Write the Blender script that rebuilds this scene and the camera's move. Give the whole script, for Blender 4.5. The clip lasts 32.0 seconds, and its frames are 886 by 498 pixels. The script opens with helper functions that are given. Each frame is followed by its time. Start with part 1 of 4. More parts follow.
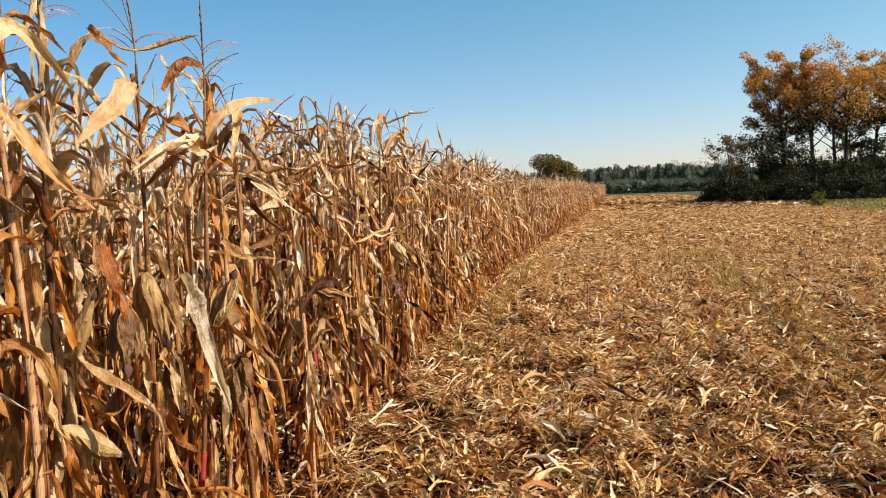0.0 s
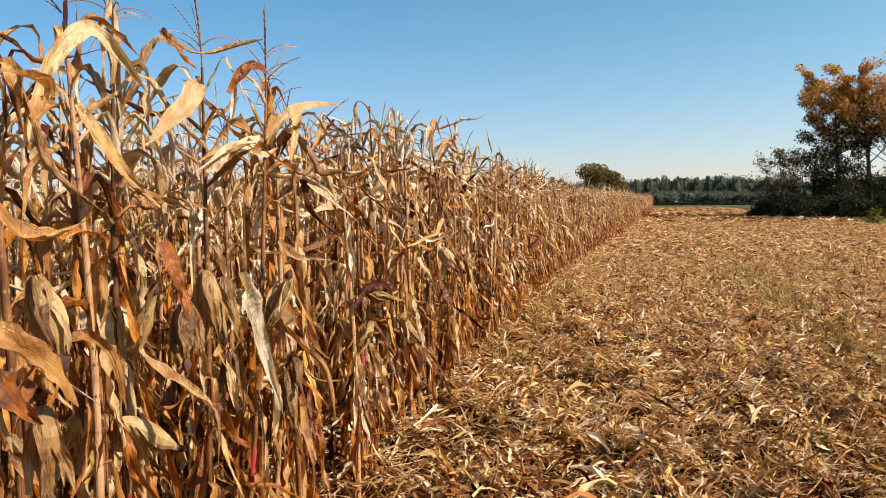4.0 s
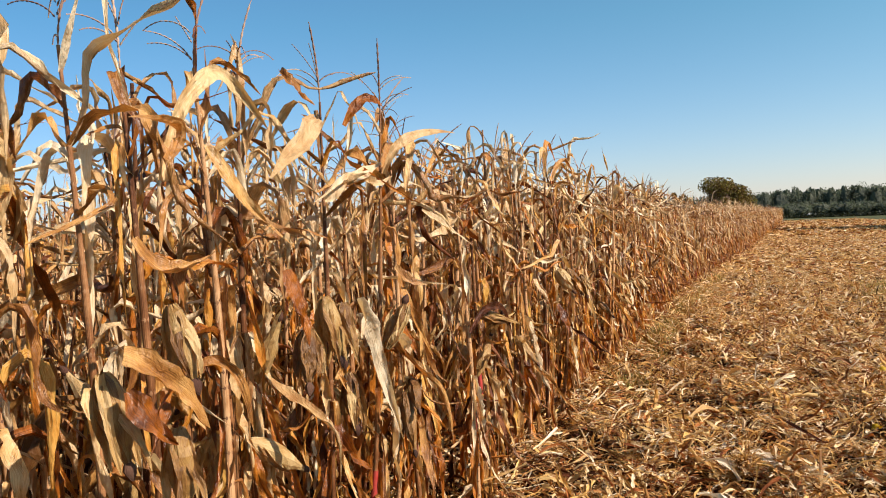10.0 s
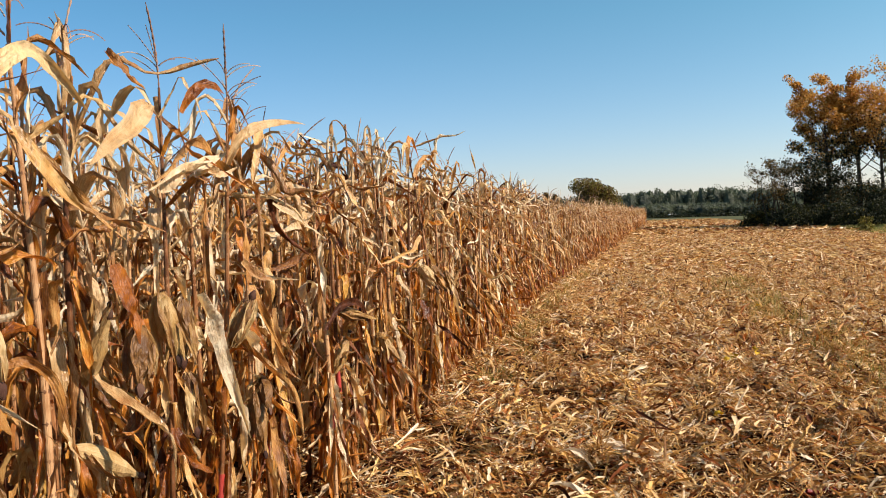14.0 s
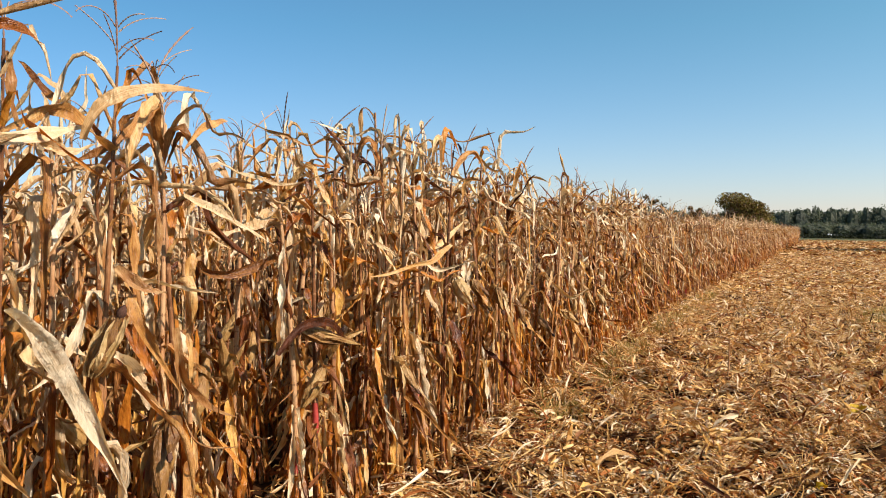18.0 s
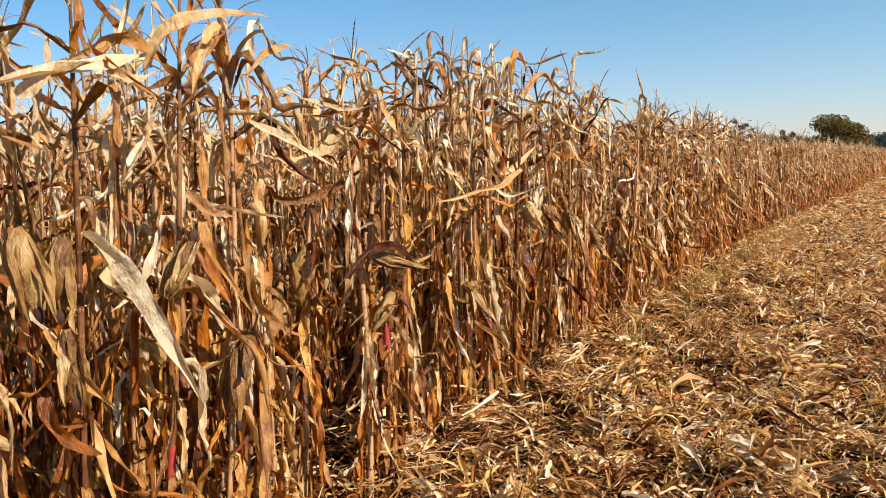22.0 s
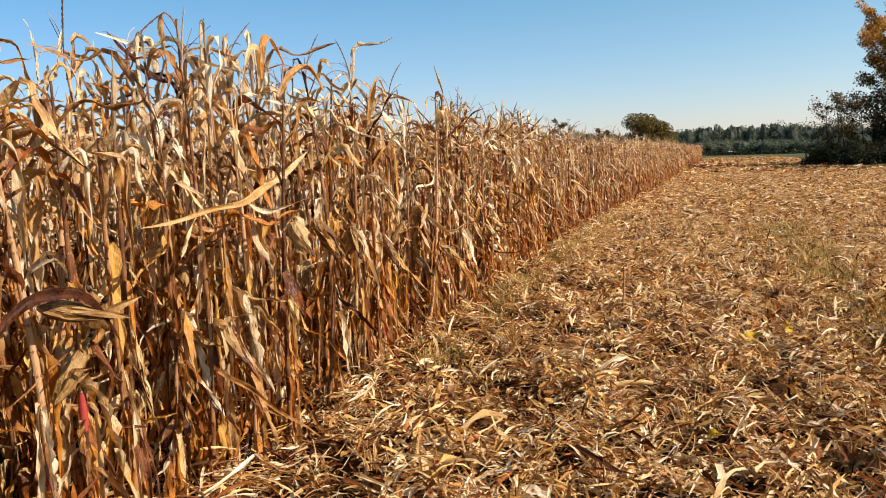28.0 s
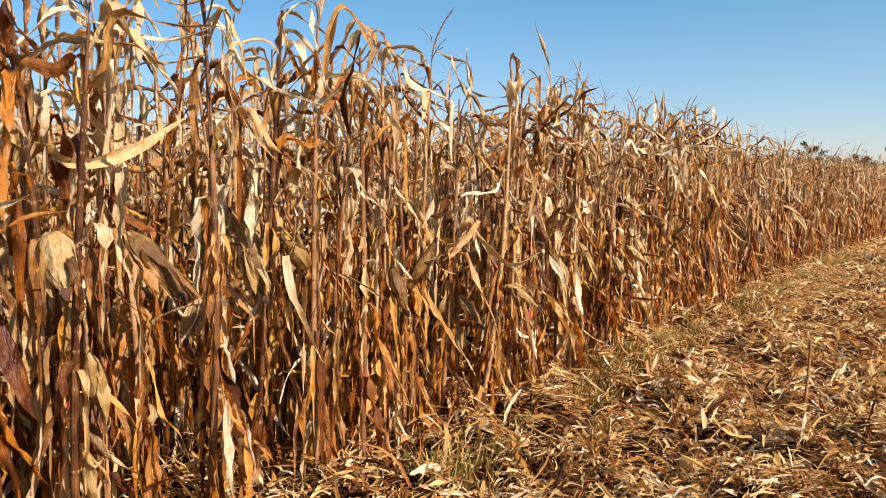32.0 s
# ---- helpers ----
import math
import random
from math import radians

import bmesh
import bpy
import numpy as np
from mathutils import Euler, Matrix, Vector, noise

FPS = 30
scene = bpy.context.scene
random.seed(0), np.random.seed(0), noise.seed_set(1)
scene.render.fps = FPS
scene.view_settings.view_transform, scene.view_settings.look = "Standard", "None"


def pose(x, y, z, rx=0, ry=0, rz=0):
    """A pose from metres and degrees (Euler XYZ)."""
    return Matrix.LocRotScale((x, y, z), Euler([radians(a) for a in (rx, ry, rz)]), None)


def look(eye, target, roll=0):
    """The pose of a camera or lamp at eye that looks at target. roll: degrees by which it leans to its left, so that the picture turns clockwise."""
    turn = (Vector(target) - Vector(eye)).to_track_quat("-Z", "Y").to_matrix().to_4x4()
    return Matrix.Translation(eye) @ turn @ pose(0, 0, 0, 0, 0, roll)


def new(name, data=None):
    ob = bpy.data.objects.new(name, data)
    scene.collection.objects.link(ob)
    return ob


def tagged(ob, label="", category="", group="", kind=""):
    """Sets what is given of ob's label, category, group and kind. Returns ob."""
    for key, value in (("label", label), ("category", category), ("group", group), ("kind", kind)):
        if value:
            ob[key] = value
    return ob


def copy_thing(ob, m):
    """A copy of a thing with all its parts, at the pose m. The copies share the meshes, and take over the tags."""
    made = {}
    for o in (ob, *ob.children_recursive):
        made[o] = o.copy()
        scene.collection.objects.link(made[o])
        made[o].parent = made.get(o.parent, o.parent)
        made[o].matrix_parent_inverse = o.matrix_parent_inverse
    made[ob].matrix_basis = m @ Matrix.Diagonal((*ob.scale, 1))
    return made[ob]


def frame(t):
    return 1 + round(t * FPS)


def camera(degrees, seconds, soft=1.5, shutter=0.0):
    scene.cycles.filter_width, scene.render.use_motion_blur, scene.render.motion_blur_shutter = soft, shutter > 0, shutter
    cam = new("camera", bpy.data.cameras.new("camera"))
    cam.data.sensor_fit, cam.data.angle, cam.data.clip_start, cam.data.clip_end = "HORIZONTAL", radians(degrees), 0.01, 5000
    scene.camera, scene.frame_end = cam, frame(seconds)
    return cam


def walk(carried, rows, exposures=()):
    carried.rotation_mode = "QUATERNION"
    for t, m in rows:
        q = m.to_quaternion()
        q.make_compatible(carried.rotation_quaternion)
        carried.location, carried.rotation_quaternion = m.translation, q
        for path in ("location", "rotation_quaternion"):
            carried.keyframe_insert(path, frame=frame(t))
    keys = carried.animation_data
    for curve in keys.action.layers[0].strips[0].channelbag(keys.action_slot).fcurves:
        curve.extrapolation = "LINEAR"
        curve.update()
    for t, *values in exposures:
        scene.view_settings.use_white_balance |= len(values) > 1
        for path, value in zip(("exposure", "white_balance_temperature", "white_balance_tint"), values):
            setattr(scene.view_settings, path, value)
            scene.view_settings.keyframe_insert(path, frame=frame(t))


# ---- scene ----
cam = camera(57.8, 32.0, soft=1.0)
PATH = [
    (0, (-0.564, 2.719, 1.656), (-0.922, 4.682, 1.517), -2.0),
    (0.5, (-0.575, 2.723, 1.652), (-0.95, 4.683, 1.528), -2.1),
    (1, (-0.579, 2.723, 1.652), (-0.973, 4.68, 1.529), -1.3),
    (1.5, (-0.588, 2.711, 1.649), (-0.994, 4.666, 1.529), -0.4),
    (2, (-0.603, 2.704, 1.657), (-1.038, 4.653, 1.533), -0.4),
    (2.5, (-0.592, 2.7, 1.65), (-1.029, 4.648, 1.528), -0.7),
    (3, (-0.593, 2.691, 1.657), (-1.04, 4.637, 1.533), -0.6),
    (3.5, (-0.598, 2.705, 1.656), (-1.051, 4.649, 1.534), -0.5),
    (4, (-0.599, 2.697, 1.657), (-1.062, 4.639, 1.536), -0.5),
    (4.5, (-0.611, 2.701, 1.656), (-1.08, 4.641, 1.536), -0.5),
    (6.5, (-0.575, 2.692, 1.662), (-1.07, 4.627, 1.556), -0.5),
    (7, (-0.569, 2.691, 1.66), (-1.071, 4.624, 1.557), -0.7),
    (7.5, (-0.553, 2.681, 1.657), (-1.078, 4.608, 1.558), -1.0),
    (8, (-0.559, 2.703, 1.662), (-1.095, 4.627, 1.568), -1.3),
    (8.5, (-0.544, 2.731, 1.672), (-1.077, 4.657, 1.596), -1.3),
    (9, (-0.543, 2.7, 1.671), (-1.133, 4.61, 1.6), -1.4),
    (9.5, (-0.57, 2.705, 1.669), (-1.27, 4.577, 1.599), -1.4),
    (10, (-0.576, 2.685, 1.665), (-1.318, 4.541, 1.604), -2.2),
    (10.5, (-0.594, 2.651, 1.649), (-1.41, 4.476, 1.595), -1.7),
    (11, (-0.605, 2.643, 1.656), (-1.469, 4.446, 1.599), -0.6),
    (11.5, (-0.609, 2.672, 1.67), (-1.484, 4.469, 1.596), 0.2),
    (12, (-0.555, 2.735, 1.679), (-1.363, 4.563, 1.624), 0.7),
    (12.5, (-0.522, 2.756, 1.67), (-1.145, 4.656, 1.625), 0.6),
    (13, (-0.493, 2.754, 1.655), (-0.983, 4.692, 1.61), -0.4),
    (13.5, (-0.485, 2.751, 1.649), (-0.933, 4.699, 1.572), -0.9),
    (14, (-0.491, 2.759, 1.647), (-0.943, 4.705, 1.57), -1.8),
    (14.5, (-0.473, 2.731, 1.654), (-0.983, 4.664, 1.579), -3.9),
    (16.5, (-0.36, 3.144, 1.606), (-0.873, 5.076, 1.543), -2.2),
    (17, (-0.279, 3.444, 1.623), (-0.791, 5.376, 1.562), -1.4),
    (17.5, (-0.084, 3.716, 1.612), (-0.797, 5.585, 1.563), 0.0),
    (18, (-0.106, 3.786, 1.634), (-0.886, 5.627, 1.579), 0.6),
    (18.5, (-0.128, 3.796, 1.637), (-0.929, 5.629, 1.593), 0.8),
    (19, (-0.123, 3.82, 1.634), (-0.934, 5.648, 1.587), 0.8),
    (19.5, (-0.127, 3.819, 1.639), (-0.949, 5.641, 1.591), 0.8),
    (20, (-0.123, 3.784, 1.631), (-0.989, 5.587, 1.588), 1.1),
    (20.5, (-0.108, 3.763, 1.619), (-1.077, 5.512, 1.572), 1.2),
    (21, (-0.092, 3.772, 1.623), (-1.084, 5.506, 1.537), 0.2),
    (21.5, (-0.074, 3.781, 1.625), (-1.068, 5.512, 1.499), -0.0),
    (22, (-0.054, 3.816, 1.601), (-1.008, 5.559, 1.375), -0.5),
    (22.5, (-0.039, 3.819, 1.595), (-0.962, 5.579, 1.368), -2.8),
    (23, (-0.025, 3.813, 1.606), (-0.923, 5.586, 1.38), -3.6),
    (23.5, (-0.03, 3.816, 1.604), (-0.919, 5.594, 1.384), -4.2),
    (24, (-0.033, 3.828, 1.609), (-0.855, 5.638, 1.384), -4.1),
    (24.5, (-0.027, 3.859, 1.601), (-0.81, 5.685, 1.372), -3.2),
    (26.5, (-0.011, 3.936, 1.647), (-0.789, 5.766, 1.429), -7.1),
    (27, (0.053, 4.025, 1.629), (-0.598, 5.901, 1.388), -1.6),
    (27.5, (0.019, 4.323, 1.572), (-0.593, 6.212, 1.331), -0.9),
    (28, (-0.015, 4.671, 1.623), (-0.596, 6.571, 1.393), -1.6),
    (28.5, (0.161, 5.031, 1.597), (-0.447, 6.928, 1.419), -1.0),
    (29, (0.303, 5.374, 1.608), (-0.307, 7.266, 1.38), -0.7),
    (29.5, (0.334, 5.738, 1.599), (-0.212, 7.649, 1.375), -0.2),
    (30, (0.414, 5.991, 1.633), (-0.147, 7.897, 1.409), -0.3),
    (30.5, (0.604, 6.283, 1.617), (-0.09, 8.147, 1.4), -0.4),
    (31, (0.556, 6.531, 1.597), (-0.305, 8.324, 1.389), -0.0),
    (31.5, (0.322, 6.803, 1.581), (-0.609, 8.564, 1.406), 1.5),
    (32, (0.156, 7.141, 1.505), (-0.929, 8.81, 1.311), 1.4),
]
walk(cam, [(t, look(eye, target, roll)) for t, eye, target, roll in PATH])


# ---- light ----
SUN_AZ, SUN_EL = radians(96), radians(37)
world = bpy.data.worlds.new("sky")
scene.world = world
world.use_nodes = True
wn = world.node_tree.nodes
sky = wn.new("ShaderNodeTexSky")
sky.sky_type = "NISHITA"
sky.sun_disc = False
sky.sun_elevation, sky.sun_rotation = SUN_EL, SUN_AZ
sky.air_density, sky.dust_density, sky.ozone_density = 1.0, 0.3, 3.0
wn["Background"].inputs["Strength"].default_value = 0.069
coord, split_xyz, rise = wn.new("ShaderNodeTexCoord"), wn.new("ShaderNodeSeparateXYZ"), wn.new("ShaderNodeMapRange")
rise.inputs["From Min"].default_value, rise.inputs["From Max"].default_value = 0.0, 0.24
haze, tint = wn.new("ShaderNodeMix"), wn.new("ShaderNodeMix")
haze.data_type = tint.data_type = "RGBA"
haze.inputs["A"].default_value, haze.inputs["B"].default_value = (1.12, 1.0, 1.17, 1), (0.77, 1.13, 1.125, 1)
tint.blend_type = "MULTIPLY"
tint.inputs["Factor"].default_value = 1.0
wl = world.node_tree.links.new
wl(coord.outputs["Generated"], split_xyz.inputs[0]); wl(split_xyz.outputs["Z"], rise.inputs["Value"])
wl(rise.outputs["Result"], haze.inputs["Factor"])
wl(sky.outputs[0], tint.inputs["A"]); wl(haze.outputs["Result"], tint.inputs["B"])
# the sky is a deeper blue on the side away from the sun
away, deep, blue = wn.new("ShaderNodeMapRange"), wn.new("ShaderNodeMix"), wn.new("ShaderNodeMix")
away.inputs["From Min"].default_value, away.inputs["From Max"].default_value = -0.8, 0.3
deep.data_type = blue.data_type = "RGBA"
deep.inputs["A"].default_value, deep.inputs["B"].default_value = (0.70, 0.83, 0.96, 1), (1.21, 1.16, 1.08, 1)
blue.blend_type = "MULTIPLY"
blue.inputs["Factor"].default_value = 1.0
wl(split_xyz.outputs["X"], away.inputs["Value"]); wl(away.outputs["Result"], deep.inputs["Factor"])
wl(tint.outputs["Result"], blue.inputs["A"]); wl(deep.outputs["Result"], blue.inputs["B"])
wl(blue.outputs["Result"], wn["Background"].inputs["Color"])
scene.view_settings.exposure = 0.79
sun = new("sun", bpy.data.lights.new("sun", "SUN"))
sun.data.energy, sun.data.angle, sun.data.color = 5.0, radians(0.55), (1.0, 0.88, 0.79)
sun.matrix_world = look((0, 0, 0), (-math.sin(SUN_AZ) * math.cos(SUN_EL), -math.cos(SUN_AZ) * math.cos(SUN_EL), -math.sin(SUN_EL)))


# ---- materials ----
def material(name, colours, rough=0.6, translucent=0.0, streak=0.0, noise_scale=8.0, mottle=0.35, bump=0.2, spread=1.0, uv=True, spec=0.2, through_tint=(1.0, 0.66, 0.34), crinkle=0.0):
    """A dry plant or soil surface: colours blended per piece and by two scales of noise, fibres along the piece."""
    m = bpy.data.materials.new(name)
    m.use_nodes = True
    n, link = m.node_tree.nodes, m.node_tree.links.new
    bsdf, out = n["Principled BSDF"], n["Material Output"]
    tex = n.new("ShaderNodeTexCoord")
    info, geo = n.new("ShaderNodeObjectInfo"), n.new("ShaderNodeNewGeometry")
    add = n.new("ShaderNodeMath"); add.operation = "ADD"
    link(info.outputs["Random"], add.inputs[0]); link(geo.outputs["Random Per Island"], add.inputs[1])
    fract = n.new("ShaderNodeMath"); fract.operation = "FRACT"
    link(add.outputs[0], fract.inputs[0])
    wide = n.new("ShaderNodeTexNoise")
    wide.inputs["Scale"].default_value, wide.inputs["Detail"].default_value = noise_scale, 5
    link(geo.outputs["Position"], wide.inputs["Vector"])
    fine = n.new("ShaderNodeTexNoise")
    fine.inputs["Detail"].default_value = 3
    if uv:
        mapping = n.new("ShaderNodeMapping")
        mapping.inputs["Scale"].default_value = (2.2, 34, 1)
        link(tex.outputs["UV"], mapping.inputs["Vector"]); link(mapping.outputs[0], fine.inputs["Vector"])
        fine.inputs["Scale"].default_value = 1.0
    else:
        link(geo.outputs["Position"], fine.inputs["Vector"])
        fine.inputs["Scale"].default_value = noise_scale * 9
    mixed = n.new("ShaderNodeMath"); mixed.operation = "MULTIPLY_ADD"
    link(wide.outputs["Fac"], mixed.inputs[0]); mixed.inputs[1].default_value = mottle * 2
    low = n.new("ShaderNodeMath"); low.operation = "MULTIPLY_ADD"
    link(fract.outputs[0], low.inputs[0]); low.inputs[1].default_value = spread
    low.inputs[2].default_value = 0.5 - spread / 2 - mottle - streak
    link(low.outputs[0], mixed.inputs[2])
    total = n.new("ShaderNodeMath"); total.operation = "MULTIPLY_ADD"
    link(fine.outputs["Fac"], total.inputs[0]); total.inputs[1].default_value = streak * 2
    link(mixed.outputs[0], total.inputs[2])
    ramp = n.new("ShaderNodeValToRGB")
    el = ramp.color_ramp.elements
    while len(el) < len(colours):
        el.new(0.5)
    for k, c in enumerate(colours):
        el[k].position = k / (len(colours) - 1)
        el[k].color = (*c, 1)
    link(total.outputs[0], ramp.inputs["Fac"])
    link(ramp.outputs["Color"], bsdf.inputs["Base Color"])
    bsdf.inputs["Roughness"].default_value = rough
    bsdf.inputs["Specular IOR Level"].default_value = spec
    if bump:
        b = n.new("ShaderNodeBump")
        b.inputs["Strength"].default_value, b.inputs["Distance"].default_value = bump, 0.009
        link(fine.outputs["Fac"], b.inputs["Height"]); link(b.outputs[0], bsdf.inputs["Normal"])
        if crinkle:
            crumpled, fold_bump = n.new("ShaderNodeTexNoise"), n.new("ShaderNodeBump")
            crumpled.inputs["Scale"].default_value, crumpled.inputs["Detail"].default_value = 48, 2
            stretch = n.new("ShaderNodeMapping")
            stretch.inputs["Scale"].default_value = (1, 1, 0.4)
            link(geo.outputs["Position"], stretch.inputs["Vector"]); link(stretch.outputs[0], crumpled.inputs["Vector"])
            fold_bump.inputs["Strength"].default_value, fold_bump.inputs["Distance"].default_value = crinkle, 0.016
            link(crumpled.outputs["Fac"], fold_bump.inputs["Height"]); link(fold_bump.outputs[0], b.inputs["Normal"])
    if translucent:
        tr, mix = n.new("ShaderNodeBsdfTranslucent"), n.new("ShaderNodeMixShader")
        glow = n.new("ShaderNodeMix")
        glow.data_type, glow.blend_type = "RGBA", "MULTIPLY"
        glow.inputs["Factor"].default_value, glow.inputs["B"].default_value = 1.0, (*through_tint, 1)
        link(ramp.outputs["Color"], glow.inputs["A"]); link(glow.outputs["Result"], tr.inputs["Color"])
        mix.inputs[0].default_value = translucent
        link(bsdf.outputs[0], mix.inputs[1]); link(tr.outputs[0], mix.inputs[2]); link(mix.outputs[0], out.inputs["Surface"])
    return m


M_PALE = material("leaf_pale", [(0.34, 0.15, 0.045), (0.57, 0.355, 0.15), (0.72, 0.525, 0.29), (0.84, 0.71, 0.49)], 0.34, 0.28, 0.5, 16, 0.55, 0.5, 0.95, spec=0.5, through_tint=(1.0, 0.78, 0.46), crinkle=0.9)
M_TAN = material("leaf_tan", [(0.14, 0.046, 0.010), (0.42, 0.185, 0.044), (0.62, 0.35, 0.11), (0.76, 0.54, 0.265)], 0.34, 0.28, 0.55, 16, 0.55, 0.5, 1.0, spec=0.5, through_tint=(1.0, 0.72, 0.36), crinkle=0.9)
M_ORANGE = material("leaf_orange", [(0.10, 0.025, 0.004), (0.36, 0.108, 0.010), (0.55, 0.21, 0.024), (0.70, 0.40, 0.095)], 0.34, 0.30, 0.55, 16, 0.55, 0.5, 1.0, spec=0.5, through_tint=(1.0, 0.70, 0.36), crinkle=0.9)
M_BROWN = material("leaf_brown", [(0.05, 0.015, 0.005), (0.13, 0.036, 0.009), (0.25, 0.08, 0.016), (0.42, 0.19, 0.048)], 0.45, 0.26, 0.55, 16, 0.5, 0.5, 0.95, spec=0.25, crinkle=0.8)
LEAVES = [M_PALE, M_TAN, M_ORANGE, M_BROWN]
M_NODE = material("stalk_node", [(0.10, 0.045, 0.025), (0.22, 0.11, 0.05), (0.32, 0.17, 0.08)], 0.6, 0, 0.2, 20, 0.3, 0.3)
M_STALK = material("stalk", [(0.065, 0.022, 0.008), (0.19, 0.078, 0.028), (0.33, 0.16, 0.065), (0.48, 0.28, 0.135)], 0.42, 0, 0.6, 9, 0.8, 0.5)
M_RED = material("red_stalk", [(0.11, 0.013, 0.010), (0.26, 0.024, 0.020), (0.38, 0.06, 0.045)], 0.45, 0, 0.6, 30, 0.3, 0.2)
M_EAR = material("husk", [(0.11, 0.045, 0.012), (0.27, 0.13, 0.034), (0.42, 0.25, 0.08), (0.57, 0.40, 0.185)], 0.45, 0.22, 0.4, 14, 0.6, 0.45, 0.9, spec=0.4, crinkle=0.7)
M_SILK = material("silk", [(0.02, 0.01, 0.008), (0.06, 0.025, 0.015), (0.1, 0.05, 0.03)], 0.8, 0, 0.2, 40, 0.3, 0.5)
M_TASSEL = material("tassel", [(0.17, 0.095, 0.07), (0.34, 0.21, 0.15), (0.50, 0.36, 0.25)], 0.6, 0.1, 0.3, 30, 0.4, 0.2)
STRAW_GLOW = (1.0, 0.83, 0.57)
M_STRAW = material("straw", [(0.27, 0.125, 0.038), (0.53, 0.315, 0.115), (0.71, 0.485, 0.225), (0.81, 0.62, 0.37), (0.88, 0.74, 0.52)], 0.5, 0.24, 0.45, 5, 0.5, 0.5, 0.95, spec=0.3, through_tint=STRAW_GLOW)
M_STRAW_GOLD = material("golden_straw", [(0.19, 0.07, 0.013), (0.50, 0.248, 0.056), (0.69, 0.42, 0.128), (0.81, 0.60, 0.27)], 0.5, 0.24, 0.45, 5, 0.5, 0.5, 0.95, spec=0.3, through_tint=STRAW_GLOW)
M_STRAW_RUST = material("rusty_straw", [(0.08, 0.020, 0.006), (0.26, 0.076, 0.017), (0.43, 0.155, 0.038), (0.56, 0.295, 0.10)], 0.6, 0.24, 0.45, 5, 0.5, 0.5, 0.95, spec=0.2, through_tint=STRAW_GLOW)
# dark straw that paints the shadowed gaps between the pieces
M_STRAW_DARK = material("shaded_straw", [(0.025, 0.008, 0.004), (0.085, 0.027, 0.011), (0.17, 0.06, 0.023), (0.29, 0.14, 0.062)], 0.75, 0.1, 0.5, 5, 0.5, 0.5, 0.9, spec=0.06, through_tint=STRAW_GLOW)
M_SOIL = material("soil", [(0.010, 0.004, 0.002), (0.026, 0.011, 0.005), (0.06, 0.027, 0.010), (0.16, 0.08, 0.028)], 0.9, 0, 0.9, 1.3, 0.8, 0.8, 0.0, uv=False, spec=0.02)
M_STUBBLE = material("straw_cover", [(0.05, 0.022, 0.008), (0.19, 0.095, 0.030), (0.35, 0.205, 0.075), (0.49, 0.325, 0.145)], 0.85, 0, 1.4, 0.9, 0.7, 0.9, 0.0, uv=False, spec=0.03)
M_GRASS = material("grass", [(0.09, 0.095, 0.02), (0.18, 0.175, 0.04), (0.32, 0.275, 0.08), (0.46, 0.37, 0.14)], 0.6, 0.35, 0.15, 5, 0.3, 0.1, through_tint=(1.0, 1.0, 0.6))
M_MEADOW = material("meadow", [(0.022, 0.026, 0.010), (0.05, 0.055, 0.02), (0.09, 0.088, 0.034), (0.15, 0.125, 0.055)], 0.9, 0, 0.25, 0.25, 0.5, 0.3, 0.0, uv=False, spec=0.1)
M_BARK = material("bark", [(0.025, 0.018, 0.012), (0.06, 0.045, 0.03), (0.12, 0.09, 0.065)], 0.9, 0, 0.3, 6, 0.3, 0.6)
M_FOL_ORANGE = material("autumn_foliage", [(0.28, 0.125, 0.026), (0.48, 0.24, 0.052), (0.62, 0.35, 0.09), (0.70, 0.48, 0.16)], 0.55, 0.5, 0.0, 0.5, 0.3, 0, through_tint=(1.0, 0.85, 0.5))
# green leaves, darkened in the colour for the shade under the canopy
M_FOL_GREEN = material("shade_dark_foliage", [(0.006, 0.009, 0.005), (0.013, 0.018, 0.008), (0.026, 0.031, 0.012), (0.045, 0.045, 0.016)], 0.55, 0.3, 0.0, 0.5, 0.3, 0, through_tint=(1.0, 1.0, 0.6))
M_FOL_YELLOW = material("yellow_foliage", [(0.06, 0.06, 0.015), (0.14, 0.13, 0.03), (0.26, 0.21, 0.05), (0.34, 0.25, 0.06)], 0.55, 0.4, 0.0, 0.5, 0.3, 0, through_tint=(1.0, 1.0, 0.6))
M_FOL_BROWN = material("brown_foliage", [(0.05, 0.03, 0.012), (0.10, 0.06, 0.019), (0.165, 0.10, 0.03), (0.20, 0.14, 0.045)], 0.55, 0.35, 0.0, 0.5, 0.3, 0, through_tint=(1.0, 1.0, 0.6))
# base colour lifted towards pale grey to carry the distance haze
M_WOODS_HAZY = material("hazy_woods_foliage", [(0.12, 0.13, 0.105), (0.145, 0.155, 0.12), (0.165, 0.175, 0.125), (0.20, 0.20, 0.13)], 0.8, 0.6, 0.0, 0.06, 0.3, 0, 0.5, through_tint=(0.9, 1.0, 0.75))
M_WHITE = material("pale_sheet", [(0.6, 0.6, 0.6), (0.75, 0.76, 0.78), (0.8, 0.8, 0.8)], 0.5, 0, 0, 0.5, 0.3, 0, uv=False)

# ---- mesh tools ----
rng = np.random.default_rng(11)


